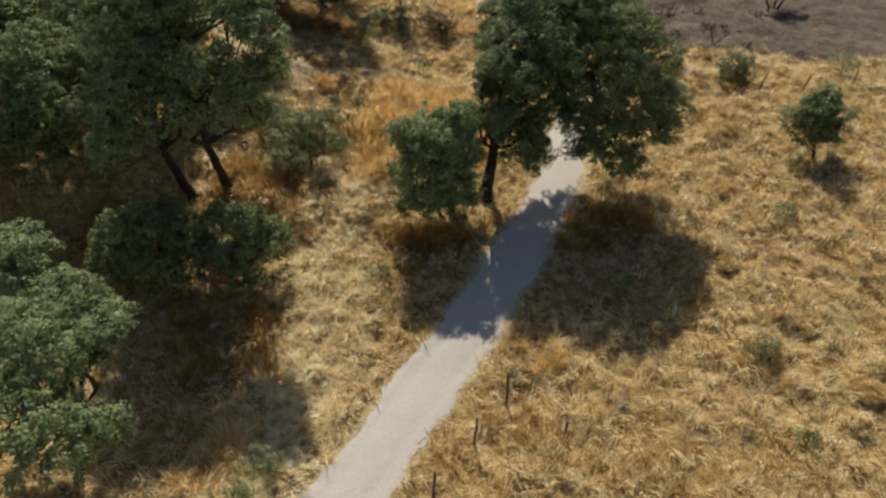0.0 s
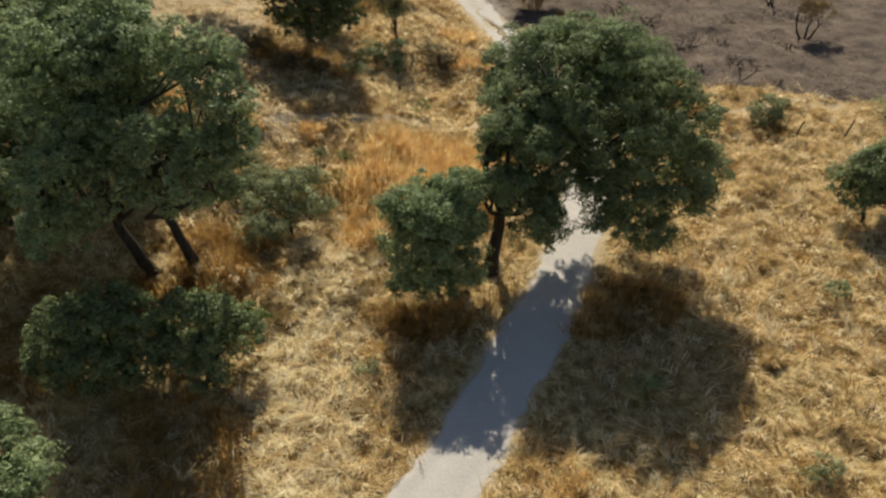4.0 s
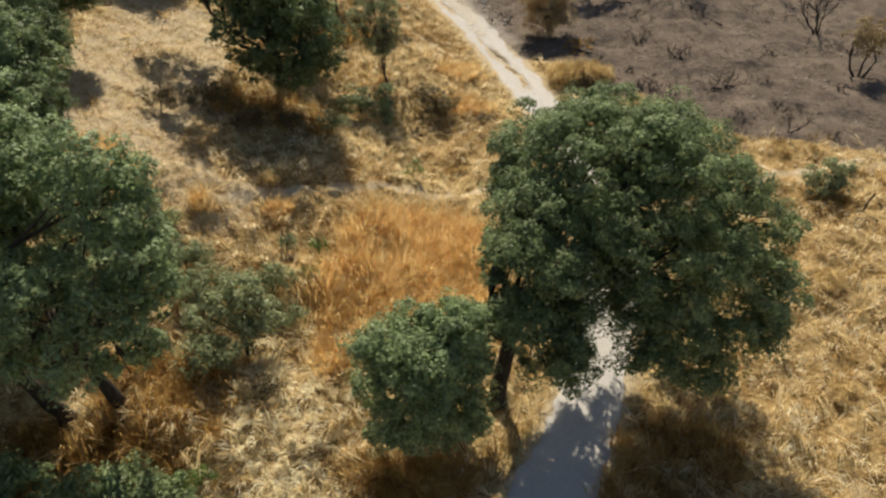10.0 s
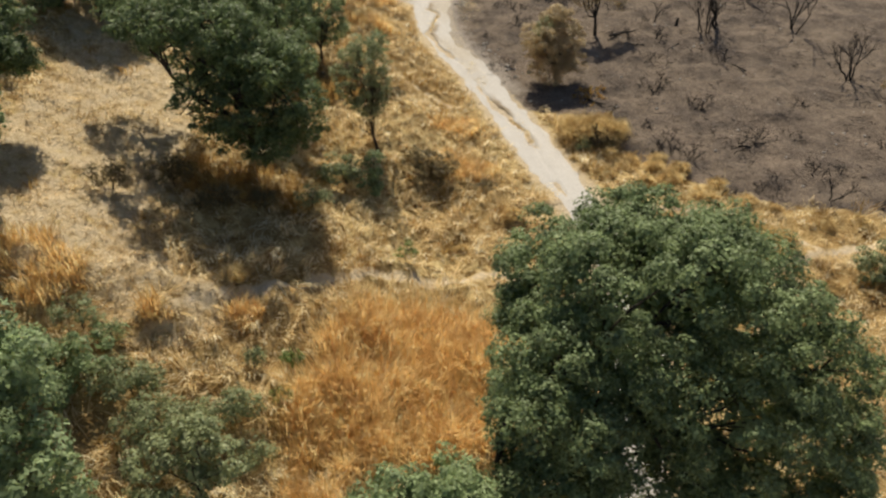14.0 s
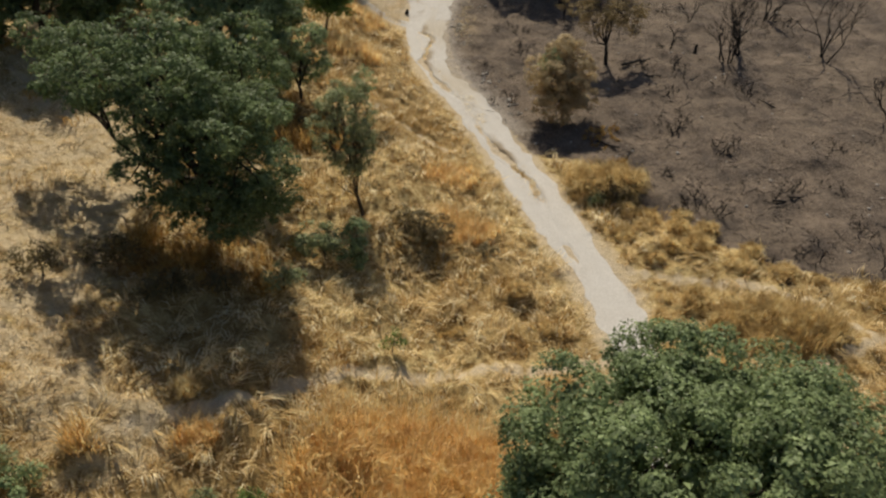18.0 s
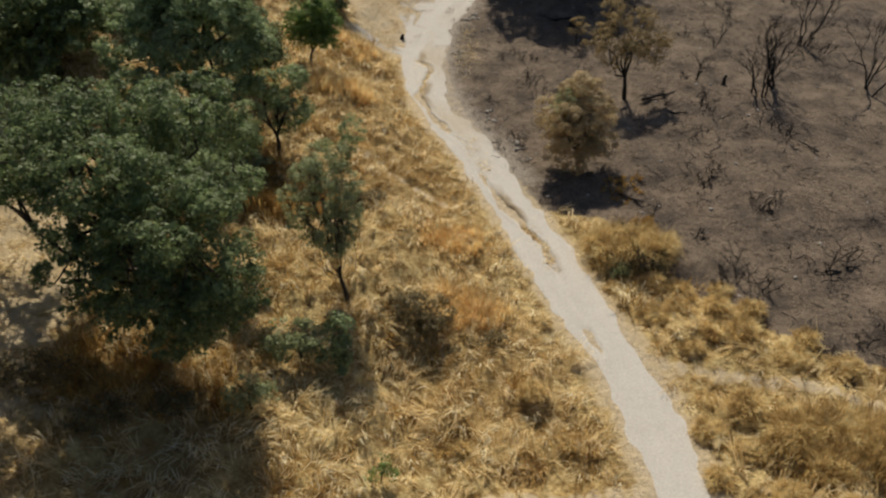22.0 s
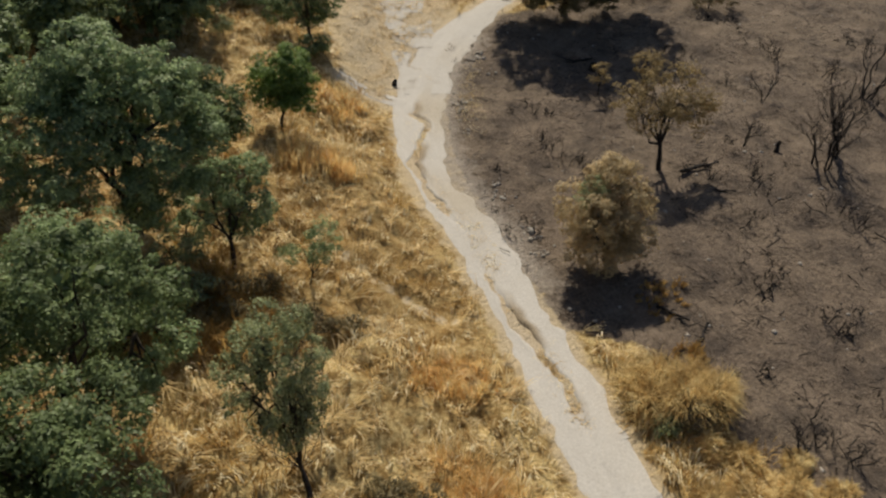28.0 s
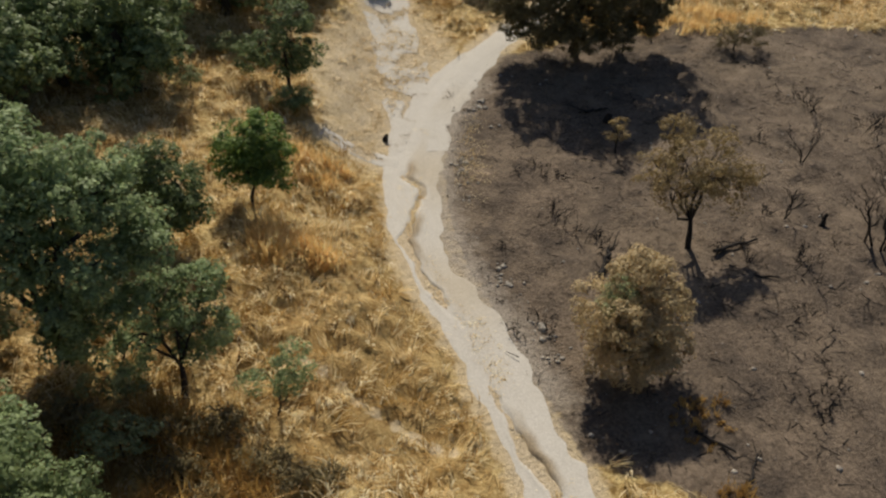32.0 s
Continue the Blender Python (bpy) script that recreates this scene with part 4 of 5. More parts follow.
tree("shrub", "low dark scrub on the bank", (2.3, 51.8), [(2.3, 51.8, 2.1, 0.45), (2.8, 51.9, 2.0, 0.35), (1.8, 51.7, 2.1, 0.35)], BRUSH, 0.03, category="shrub", gaps=0.5, size=0.06, sub=0.28, limbs=3)
tree("oak_tree", "lone round dark-green young oak in dry grass", (20.0, 35.9), [(19.6, 36.2, 4.0, 1.0), (20.4, 36.3, 3.6, 1.0), (19.1, 36.2, 3.3, 0.9), (20.0, 36.0, 3.0, 1.0), (19.5, 35.9, 2.5, 0.8), (20.6, 35.9, 2.6, 0.8), (20.0, 36.2, 4.4, 0.7)], LEAF, 0.1)
tree("shrub", "sparse brown-green shrub in dry grass", (18.3, 44.4), [(18.3, 44.8, 3.0, 0.6), (18.7, 44.7, 2.6, 0.5), (17.9, 44.7, 2.5, 0.5), (18.3, 44.5, 2.3, 0.6), (18.4, 44.9, 3.5, 0.5), (18.8, 44.6, 2.2, 0.5), (17.8, 44.6, 2.2, 0.5), (19.0, 44.8, 3.0, 0.4), (17.6, 44.9, 2.8, 0.4)], LEAF_OLIVE, 0.05, category="shrub", gaps=0.65)

# ---- small green shrubs in the grass ----
for x, y, r, leaf in ((-2.8, 27.0, 0.5, LEAF_OLIVE), (-7.6, 29.4, 0.5, LEAF_BRIGHT), (-6.4, 17.2, 0.7, LEAF_OLIVE), (-7.2, 16.0, 0.6, LEAF_OLIVE), (13.0, 22.4, 0.6, LEAF_OLIVE), (16.8, 30.8, 0.45, LEAF_GREY), (-11.5, 38.9, 0.65, LEAF_OLIVE), (-10.5, 38.6, 0.5, LEAF_GREY),
                      (-4.8, 38.9, 0.3, LEAF_BRIGHT), (-4.9, 37.4, 0.3, LEAF_BRIGHT), (-6.0, 38.6, 0.35, LEAF_OLIVE), (13.3, 18.2, 0.4, LEAF_OLIVE), (7.8, 26.2, 0.6, LEAF_GREY), (25.4, 45.5, 0.8, LEAF_OLIVE)):
    z = float(land(x, y))
    tree("shrub", "small grey-green shrub among dry grass", (x, y), [(x, y, z + r * 1.3, r), (x + r * 0.6, y, z + r * 0.9, r * 0.7), (x - r * 0.6, y + 0.1, z + r, r * 0.7)], leaf, 0.03, category="shrub", group="small shrubs", gaps=0.5, size=0.06, sub=0.28, limbs=3)

for x, y, r, leaf in ((8.7, 55.9, 0.45, BRUSH), (9.4, 56.3, 0.4, BRUSH), (7.9, 55.8, 0.35, LEAF_OLIVE), (-5.9, 58.0, 0.5, BRUSH), (-6.5, 59.0, 0.45, BRUSH), (-5.2, 57.2, 0.4, BRUSH), (-3.9, 58.6, 0.5, BRUSH), (-8.8, 58.6, 0.7, BRUSH), (-10.2, 57.6, 0.8, LEAF_OLIVE), (-7.0, 62.6, 0.6, BRUSH), (-9.8, 62.8, 0.7, BRUSH), (-11.6, 61.0, 0.8, BRUSH), (-3.1, 58.2, 0.45, BRUSH), (-2.2, 58.5, 0.3, BRUSH), (-8.0, 60.1, 0.6, LEAF_OLIVE), (-7.4, 58.4, 0.7, LEAF_OLIVE), (-5.2, 59.4, 0.6, BRUSH), (-8.2, 35.8, 0.9, LEAF_OLIVE), (-6.3, 36.6, 0.7, LEAF_OLIVE), (-9.5, 37.0, 0.8, LEAF_OLIVE),
                      (-7.8, 33.0, 0.8, LEAF_OLIVE), (-5.4, 35.4, 0.5, LEAF_OLIVE), (-5.9, 32.2, 0.5, BRUSH), (-9.0, 29.0, 0.6, BRUSH), (-10.6, 46.6, 0.7, BRUSH), (-8.6, 45.8, 0.6, BRUSH), (-5.2, 47.4, 0.6, LEAF_OLIVE), (-12.6, 45.6, 0.6, BRUSH), (-7.0, 46.6, 0.5, BRUSH), (-9.6, 81.0, 0.6, LEAF_OLIVE), (-10.4, 77.2, 0.5, LEAF_OLIVE)):
    z = float(land(x, y))
    tree("shrub", "tangled brown-green brush in the undergrowth", (x, y), [(x, y, z + r * 1.2, r), (x + r * 0.7, y + 0.1, z + r * 0.8, r * 0.75), (x - r * 0.7, y - 0.1, z + r * 0.9, r * 0.75)], leaf, 0.03, category="shrub", group="undergrowth brush", gaps=0.3, size=0.065, sub=0.3, limbs=3, per_area=40)

# ---- the woods beyond ----
woods = [tree("oak_tree", "dark oak in the far woods", (-17.0, 66.0), [(-17.0, 66.0, 11.6, 1.7), (-15.6, 66.2, 10.4, 1.5), (-18.5, 66.0, 10.6, 1.6), (-17.2, 64.8, 9.4, 1.6), (-16.2, 67.2, 11.0, 1.4)], LEAF, 0.24, group="far woods", per_area=17, size=0.145),
         tree("oak_tree", "dark oak in the far woods", (-12.2, 76.0), [(-12.2, 76.0, 10.4, 1.6), (-13.6, 76.2, 9.6, 1.5), (-11.0, 75.8, 9.0, 1.3), (-12.6, 75.0, 8.4, 1.4)], LEAF, 0.22, group="far woods", per_area=17, size=0.145)]
for i, (x, y) in enumerate(((-19.5, 59.5), (-20.5, 52.5), (-22.5, 45.0), (-21.5, 70.0), (-15.2, 71.5), (-17.5, 76.5), (-22.5, 77), (-14.5, 82.5), (-10.6, 85.5), (-19.5, 84), (-12.5, 91), (-17, 93), (-7.6, 90.5), (-13.4, 79.2), (-19.2, 72.6), (-14.6, 74.6), (-16.0, 62.6), (-24, 90), (-22.8, 38.5), (-24, 30), (-23, 21.5), (3.4, 97), (14, 99), (-4.5, 98))):
    k = 0.8 + 0.35 * ((i * 37) % 11) / 11
    copy_thing(woods[i % 2], pose(x, y, float(land(x, y)), 0, 0, (i * 67) % 360) @ Matrix.Diagonal((k, k, k, 1)))

# ---- the burnt slope ----
tree("scorched_tree", "fire-scorched tree with dry brown leaves", (7.2, 64.0), [(6.9, 64.5, 5.9, 0.95), (6.1, 64.1, 5.1, 0.95), (7.9, 64.1, 5.2, 0.95), (7.0, 63.7, 4.2, 1.2), (6.1, 63.5, 3.6, 0.75), (8.1, 63.5, 3.6, 0.75), (6.5, 63.2, 5.3, 0.8), (7.0, 63.2, 3.1, 0.6), (7.4, 64.6, 6.2, 0.7), (7.6, 63.2, 4.6, 0.7), (6.3, 63.4, 4.5, 0.7), (7.5, 62.9, 3.6, 0.6)], LEAF_BROWN, 0.1, 0.3, bark=CHAR, gaps=0.22, size=0.072, per_area=60)
tree("shrub", "grey-green regrowth in a scorched crown", (6.9, 63.9), [(6.3, 63.9, 6.0, 0.42), (6.0, 63.6, 5.6, 0.36), (6.6, 63.8, 5.6, 0.34)], LEAF_OLIVE, 0.03, 0.7, category="shrub", bark=CHAR, gaps=0.3, size=0.06, sub=0.22, limbs=3)
tree("scorched_tree", "small scorched tree with orange-brown dead leaves", (25.2, 57.2), [(25.0, 57.6, 5.2, 0.9), (25.9, 57.5, 4.9, 0.8), (24.4, 57.4, 4.6, 0.7), (25.3, 57.2, 4.2, 0.8), (26.4, 57.3, 4.2, 0.6)], LEAF_RUST, 0.08, 0.3, stems=3, bark=CHAR, gaps=0.4, size=0.065, limbs=9)
tree("scorched_shrub", "small shrub with scorched orange leaves", (8.9, 76.7), [(8.9, 76.8, 5.0, 0.45), (8.6, 76.7, 4.5, 0.35), (9.2, 76.8, 4.4, 0.3)], LEAF_RUST, 0.05, 0.3, category="shrub", bark=CHAR, gaps=0.35, size=0.06, sub=0.25, limbs=3)
tree("scorched_shrub", "blackened bush at the far edge of the burn", (17.1, 86.4), [(16.4, 86.5, 5.6, 0.8), (17.6, 86.5, 5.7, 0.9), (18.5, 86.6, 5.4, 0.6)], BRUSH, 0.05, 0.3, category="shrub", bark=CHAR, gaps=0.4, size=0.065, limbs=4)
tree("scorched_tree", "fire-scorched tree with sparse brown leaves", (10.6, 69.9), [(9.7, 70.5, 7.0, 0.9), (8.8, 70.2, 6.5, 0.9), (10.9, 70.2, 6.3, 0.9), (10.0, 69.9, 5.7, 1.0), (11.7, 70.0, 5.8, 0.8), (12.3, 70.4, 6.4, 0.7), (11.4, 71.0, 7.2, 0.8), (9.6, 71.2, 7.6, 0.7)], LEAF_RUST, 0.12, 0.35, bark=CHAR, gaps=0.38, per_area=46, size=0.062, limbs=10)
tree("scorched_tree", "broad half-burnt tree casting dense shade", (8.2, 87.0), [(5.2, 86.8, 11.0, 2.1), (8.0, 87.2, 12.6, 2.5), (11.2, 86.8, 11.2, 2.2), (8.4, 85.4, 10.8, 2.0), (6.6, 86.2, 7.2, 1.8), (10.0, 86.2, 7.4, 1.7), (12.3, 87.0, 8.0, 1.5), (8.4, 85.8, 8.6, 1.9), (4.6, 86.6, 7.4, 1.3), (6.5, 85.9, 6.0, 1.3), (8.3, 85.7, 5.9, 1.4), (10.2, 85.9, 6.1, 1.3), (12.0, 86.3, 6.5, 1.2), (4.9, 86.2, 6.2, 1.0)], LEAF_SINGED, 0.22, 0.35, bark=CHAR, gaps=0.2, limbs=7)


def bare_tree(x, y, length, radius, depth, name, label, group, **how):
    ob = thing(name, x, y, float(land(x, y)), label, "burnt tree" if depth > 3 else "burnt bush", group)
    for v, f in branching(length, radius, depth, **how):
        part("stem", mesh_of("stem", v, f, CHAR, True), ob)
    return ob


for x, y, l in ((18.8, 70.2, 1.7), (23.9, 70.0, 1.9), (22.5, 75.8, 1.6), (17.8, 69.5, 1.1), (25.0, 63.2, 1.3)):
    bare_tree(x, y, l, 0.06, 5, "burnt_tree", "leafless charred tree with bare spreading branches", "burnt trees", stems=4, spread=0.42, up=0.28, splay=0.3)
for x, y, l in ((18.6, 50.6, 0.75), (9.3, 56.0, 1.0), (14.8, 71.4, 0.8), (17.0, 75.5, 0.8), (9.0, 57.6, 0.7)):
    bare_tree(x, y, l, 0.04, 4, "burnt_tree", "small leafless charred sapling", "burnt saplings", stems=2, spread=0.45)
bushes = [bare_tree(4.0, 65.6, 0.34, 0.026, 3, "burnt_bush", "charred skeleton of a low bush", "burnt bushes", stems=8, spread=0.7, up=0.0),
          bare_tree(12.1, 55.4, 0.55, 0.024, 3, "burnt_bush", "charred skeleton of a low bush", "burnt bushes", stems=9, spread=0.55, up=0.08),
          bare_tree(13.4, 63.0, 0.3, 0.026, 3, "burnt_bush", "charred skeleton of a low bush", "burnt bushes", stems=8, spread=0.85, up=-0.1),
          bare_tree(15.0, 59.8, 0.28, 0.03, 3, "burnt_bush", "charred skeleton of a low bush", "burnt bushes", stems=4, spread=0.8, up=-0.1)]
for i, (x, y) in enumerate(((4.8, 75.2), (6.1, 75.0), (7.5, 70.5), (5.8, 71.5), (12.2, 69.4), (14.3, 71.9), (13.9, 66.0), (14.5, 68.2), (13.7, 80.7), (16.8, 85.1), (18.2, 84.6), (21.4, 78.0), (9.9, 57.8), (11.6, 58.0), (13.1, 62.2),
                            (16.4, 55.8), (13.8, 51.4), (14.4, 49.6), (12.9, 74.2), (22.6, 74.7), (16.2, 51.8), (20.9, 50.0), (19.0, 56.1), (12.5, 54.9), (15.2, 60.4), (12.9, 61.9), (20.5, 60.0), (17.4, 66.0), (19.5, 53.0),
                            (23.5, 55.5), (15.5, 77.5), (19.0, 80.5), (24.5, 82.0), (3.2, 70.0), (26.0, 60.5))):
    copy_thing(bushes[(i * 7) % 4], pose(x, y, float(land(x, y)), 0, 0, (i * 83) % 360))


def stump(x, y, h, r):
    ob = thing("tree_stump", x, y, float(land(x, y)), "charred broken tree stump", "stump", "charred stumps")
    part("trunk", mesh_of("trunk", *tube(wobbly((0, 0, -0.1), (0.1, 0.05, h), 5, 0.1), np.linspace(r * 1.3, r * 0.7, 5), 8, 0.1), CHAR, True), ob)


for x, y, h, r in ((16.3, 71.1, 0.45, 0.1), (9.0, 79.6, 0.35, 0.2), (-1.9, 77.7, 0.3, 0.13)):
    stump(x, y, h, r)


def log(x, y, length, r, turn):
    ob = thing("fallen_branch", x, y, float(land(x, y)) + r * 0.6, "charred fallen branch on ash", "branch", "fallen branches")
    a = radians(turn)
    e = np.array([math.cos(a), math.sin(a), 0.12]) * length
    pieces = [tube(wobbly(-e / 2 * np.array([1, 1, 0]), e / 2, 7, 0.08), np.linspace(r, r * 0.5, 7), 6, 0.08)]
    for k in range(4):
        st = e * rng.uniform(-0.3, 0.4) * np.array([1, 1, 0.3])
        pieces.append(tube(wobbly(st, st + rng.normal(size=3) * np.array([0.5, 0.5, 0.15]) * length * 0.5 + np.array([0, 0, 0.12]), 4, 0.1), np.linspace(r * 0.5, r * 0.15, 4), 4))
    part("stem", mesh_of("stem", *joined(pieces), CHAR, True), ob)


for x, y, l, r, a in ((9.2, 60.9, 1.3, 0.07, -40), (12.4, 69.8, 2.0, 0.09, 20), (7.2, 69.2, 1.8, 0.1, 70), (16.6, 55.6, 1.5, 0.06, 10), (10.1, 60.0, 1.1, 0.05, 60), (18.6, 64.6, 1.2, 0.05, 120), (13.0, 68.0, 1.0, 0.05, -10), (8.6, 80.5, 1.2, 0.09, 15)):
    log(x, y, l, r, a)

# ---- fences ----
def fence(spots, heights, leans, wires, label):
    """Weathered posts in a row, the wire strung between those that still stand."""
    x0, y0 = spots[0]
    z0 = float(land(x0, y0))
    ob = thing("fence", x0, y0, z0, label, "fence")
    at = [np.array([x - x0, y - y0, float(land(x, y)) - z0]) for x, y in spots]
    for p, h, lean in zip(at, heights, leans):
        part("post", mesh_of("post", *tube(bowed(p + (0, 0, -0.2), p + (lean * h, 0.02, h), 5, 0.02), np.linspace(0.055, 0.045, 5), 7, 0.08), POST, True), ob)
    for k in wires:
        way = [p + (lean * h * k, 0.02 * k, h * k) for p, h, lean in zip(at, heights, leans)]
        part("wire", mesh_of("wire", *tube(way, np.full(len(way), 0.004), 4), WIRE), ob)


fence([(-0.3, 16.3), (1.2, 18.5), (2.5, 20.5)], (1.35, 1.35, 1.35), (0.02, 0.02, -0.02), (0.42, 0.78), "old wire fence with weathered posts beside the track")
fence([(4.6, 18.9)], (0.7,), (0.05,), (), "single short weathered fence post in dry grass")
fence([(19.4, 43.2), (22.15, 43.4), (25.4, 44.1)], (1.1, 1.1, 1.0), (0.25, 0.3, 0.28), (0.8,), "leaning remains of a wire fence in dry grass")


# ---- dry grass ----
def scatter(n, x0, x1, y0, y1, keep):
    x, y = rng.uniform(x0, x1, n), rng.uniform(y0, y1, n)
    k = keep(x, y) > rng.uniform(0, 1, n)
    return x[k], y[k]


def meadow(x, y):
    return (distance_to(TRACK_LINE, x, y) > 1.4) * (1 - np.clip(burnt_at(x, y) * 1.3, 0, 1)) * (1 - np.clip(bare_at(x, y) * 2.2 - 0.35, 0, 0.995)) * np.clip(0.05 + 0.75 * value_noise(x, y, 1.3, 11) + 0.95 * value_noise(x, y, 0.6, 12), 0, 1)


def patch(cx, cy, rx, ry, n):
    a, r = rng.uniform(0, 2 * np.pi, n), np.sqrt(rng.uniform(0, 1, n))
    return cx + np.cos(a) * r * rx, cy + np.sin(a) * r * ry


sx, sy = scatter(23500, -23, 30, 8, 98, meadow)
tall = value_noise(sx, sy, 1.7, 5)
flatter = 1 - 0.45 * bell(sx, 11, 3.5) * bell(sy, 51, 5)
stuff("dry_grass", mesh_of("dry_grass", *blades(on_land(sx, sy), flatter * (0.3 + 0.6 * tall) * rng.uniform(0.7, 1.2, len(sx)), 12, 0.42, 0.62, 0.018, 1.15, 1.7), STRAW), "matted pale straw-coloured dry grass", "grass")
qx, qy = scatter(9000, -60, 75, -30, 150, lambda x, y: meadow(x, y) * ((x < -23) | (x > 30) | (y < 8) | (y > 98)) * np.clip(1.3 - np.hypot(x - 4, y - 50) / 90, 0, 1))
stuff("dry_grass", mesh_of("outer_grass", *blades(on_land(qx, qy), rng.uniform(0.4, 0.8, len(qx)), 6, 0.8, 0.6, 0.05, 1.0, 0.9), STRAW), "thin dry grass on the slopes around", "grass")
# long bleached stalks that lie in strands over the mat
lx, ly = scatter(7000, -22, 28, 9, 97, meadow)
stuff("lodged_grass", mesh_of("lodged_grass", *blades(on_land(lx, ly, 0.14), rng.uniform(0.6, 1.15, len(lx)), 9, 0.14, 1.25, 0.013, 0.3, 3.6), BLEACHED), "long bleached grass stalks lying in strands", "grass")
kx, ky = scatter(5200, -9, -1, 14, 35, lambda x, y: np.clip(1.5 - distance_to(FOOT_LINE, x, y) / 1.7, 0, 1) * (distance_to(TRACK_LINE, x, y) > 1.6) * np.clip(0.2 + 1.2 * value_noise(x, y, 0.8, 17), 0, 1))
stuff("lodged_grass", mesh_of("trodden_grass", *blades(on_land(kx, ky, 0.1), rng.uniform(0.4, 0.8, len(kx)), 9, 0.2, 1.15, 0.014, 0.4, 2.6), TRODDEN), "pale trodden straw beside the track", "grass")
# short straw on the open ground
ox, oy = scatter(60000, -24, 3, 14, 98, lambda x, y: np.clip(1.5 - np.minimum(np.minimum(distance_to(FIELD_LINE, x, y) / 3.0, distance_to(FOOT_LINE, x, y) / 1.9), distance_to(FORK_LINE, x, y) / 3.2), 0, 1) * np.clip(0.15 + 1.1 * value_noise(x, y, 1.1, 51), 0, 1) * (distance_to(TRACK_LINE, x, y) > 1.9))
stuff("short_grass", mesh_of("short_grass", *blades(on_land(ox, oy), rng.uniform(0.12, 0.32, len(ox)), 7, 0.9, 0.8, 0.014, 0.8, 1.2), PALE_STRAW), "short bleached straw on open ground", "grass")
# upright tufts that stand out of the mat
tx, ty = scatter(4000, -20, 28, 10, 97, lambda x, y: meadow(x, y) * np.clip(3.2 * value_noise(x, y, 3.1, 21) - 1.2, 0.03, 1) * (1 - 0.9 * bell(x, 11, 4) * bell(y, 51, 5)))
stuff("grass_tufts", mesh_of("grass_tufts", *blades(on_land(tx, ty), rng.uniform(0.4, 0.85, len(tx)), 30, 0.75, 0.5, 0.016, 0.75), RUST_GRASS), "rust-brown standing tufts of dry grass", "grass")
bx_, by_ = scatter(5200, 1, 28, 46, 92, lambda x, y: np.clip(burnt_at(x, y) - 0.2, 0, 1) * np.clip(0.2 + 1.3 * value_noise(x, y, 1.6, 31), 0, 1))
stuff("burnt_stubble", mesh_of("burnt_stubble", *blades(on_land(bx_, by_), rng.uniform(0.06, 0.18, len(bx_)), 8, 1.4, 0.8, 0.018, 0.5), STUBBLE), "charred grass stubble on grey ash", "grass")

TALL = ((-0.2, 39.4, 3.7, 3.5, 1250, 1.35, REED, "tall upright orange-brown dry grass"), (-3.0, 37.0, 1.8, 1.8, 260, 1.1, REED, "orange dry grass on a slope"), (-9.0, 31.6, 2.2, 2.2, 210, 0.95, RUST_GRASS, "rust-brown grass under the oaks"),
        (-12.0, 29.2, 3.0, 1.6, 200, 0.95, RUST_GRASS, "rust-brown grass under the oaks"), (-8.2, 47.7, 3.0, 1.6, 130, 0.85, RUST_GRASS, "orange-brown grass in the shade of an oak"), (-6.4, 57.8, 2.8, 1.8, 260, 0.9, RUST_GRASS, "orange-brown grass in the shade of an oak"),
        (-6.0, 59.4, 1.2, 1.4, 90, 0.9, RUST_GRASS, "orange-brown grass in the shade of an oak"), (-4.5, 67.3, 1.4, 0.9, 150, 1.0, REED, "tall orange dry grass"), (-4.7, 63.8, 0.7, 0.5, 40, 0.6, RUST_GRASS, "brown tuft of dry grass"), (-0.6, 29.7, 2.0, 1.0, 150, 0.95, RUST_GRASS, "rust-brown grass in the shade of an oak"),
        (18.3, 44.0, 0.9, 0.7, 60, 0.7, RUST_GRASS, "rust-brown grass at the foot of a shrub"), (7.4, 30.4, 2.8, 1.8, 260, 0.9, RUST_GRASS, "rust-brown grass in the shade of an oak"), (4.0, 22.6, 1.2, 0.8, 70, 0.7, REED, "orange dry grass beside the track"), (-16, 28.0, 2.2, 2.5, 150, 0.9, RUST_GRASS, "rust-brown grass under the oaks"),
        (-9.4, 23.5, 2.6, 2.6, 170, 0.7, RUST_GRASS, "rust-brown grass in deep shade"), (-8.6, 18.5, 1.8, 2.4, 120, 0.7, REED, "orange dry grass beside the track"), (13.2, 47.0, 2.4, 1.2, 260, 0.95, TUSSOCK, "thick brown grass along the footpath"), (-4.4, 73.2, 1.6, 1.2, 110, 0.7, REED, "orange dry grass"),
        (1.3, 85.9, 0.9, 0.6, 80, 0.75, TUSSOCK, "yellow-brown grass clump at the fork"), (14.0, 90.0, 6.0, 1.8, 300, 0.9, REED, "orange dry grass beyond the burn"), (-13.5, 40.6, 1.6, 1.2, 90, 0.8, REED, "orange dry grass"), (-3.6, 34.6, 1.0, 1.6, 130, 0.9, REED, "orange dry grass on a slope"), (-9.6, 39.2, 0.9, 0.7, 60, 0.7, REED, "orange clump of dry grass"), (-6.6, 40.5, 0.6, 0.5, 40, 0.75, REED, "orange clump of dry grass"),
        (9.6, 58.6, 1.1, 0.9, 60, 0.32, RUST_GRASS, "thin brown grass on burnt ground"), (9.0, 61.8, 1.0, 1.2, 60, 0.26, RUST_GRASS, "thin brown grass on burnt ground"), (1.6, 53.6, 1.5, 1.2, 90, 0.7, REED, "tall pale dry grass on the bank"), (0.8, 57.6, 1.8, 1.0, 110, 0.6, REED, "tall pale dry grass on the bank"))
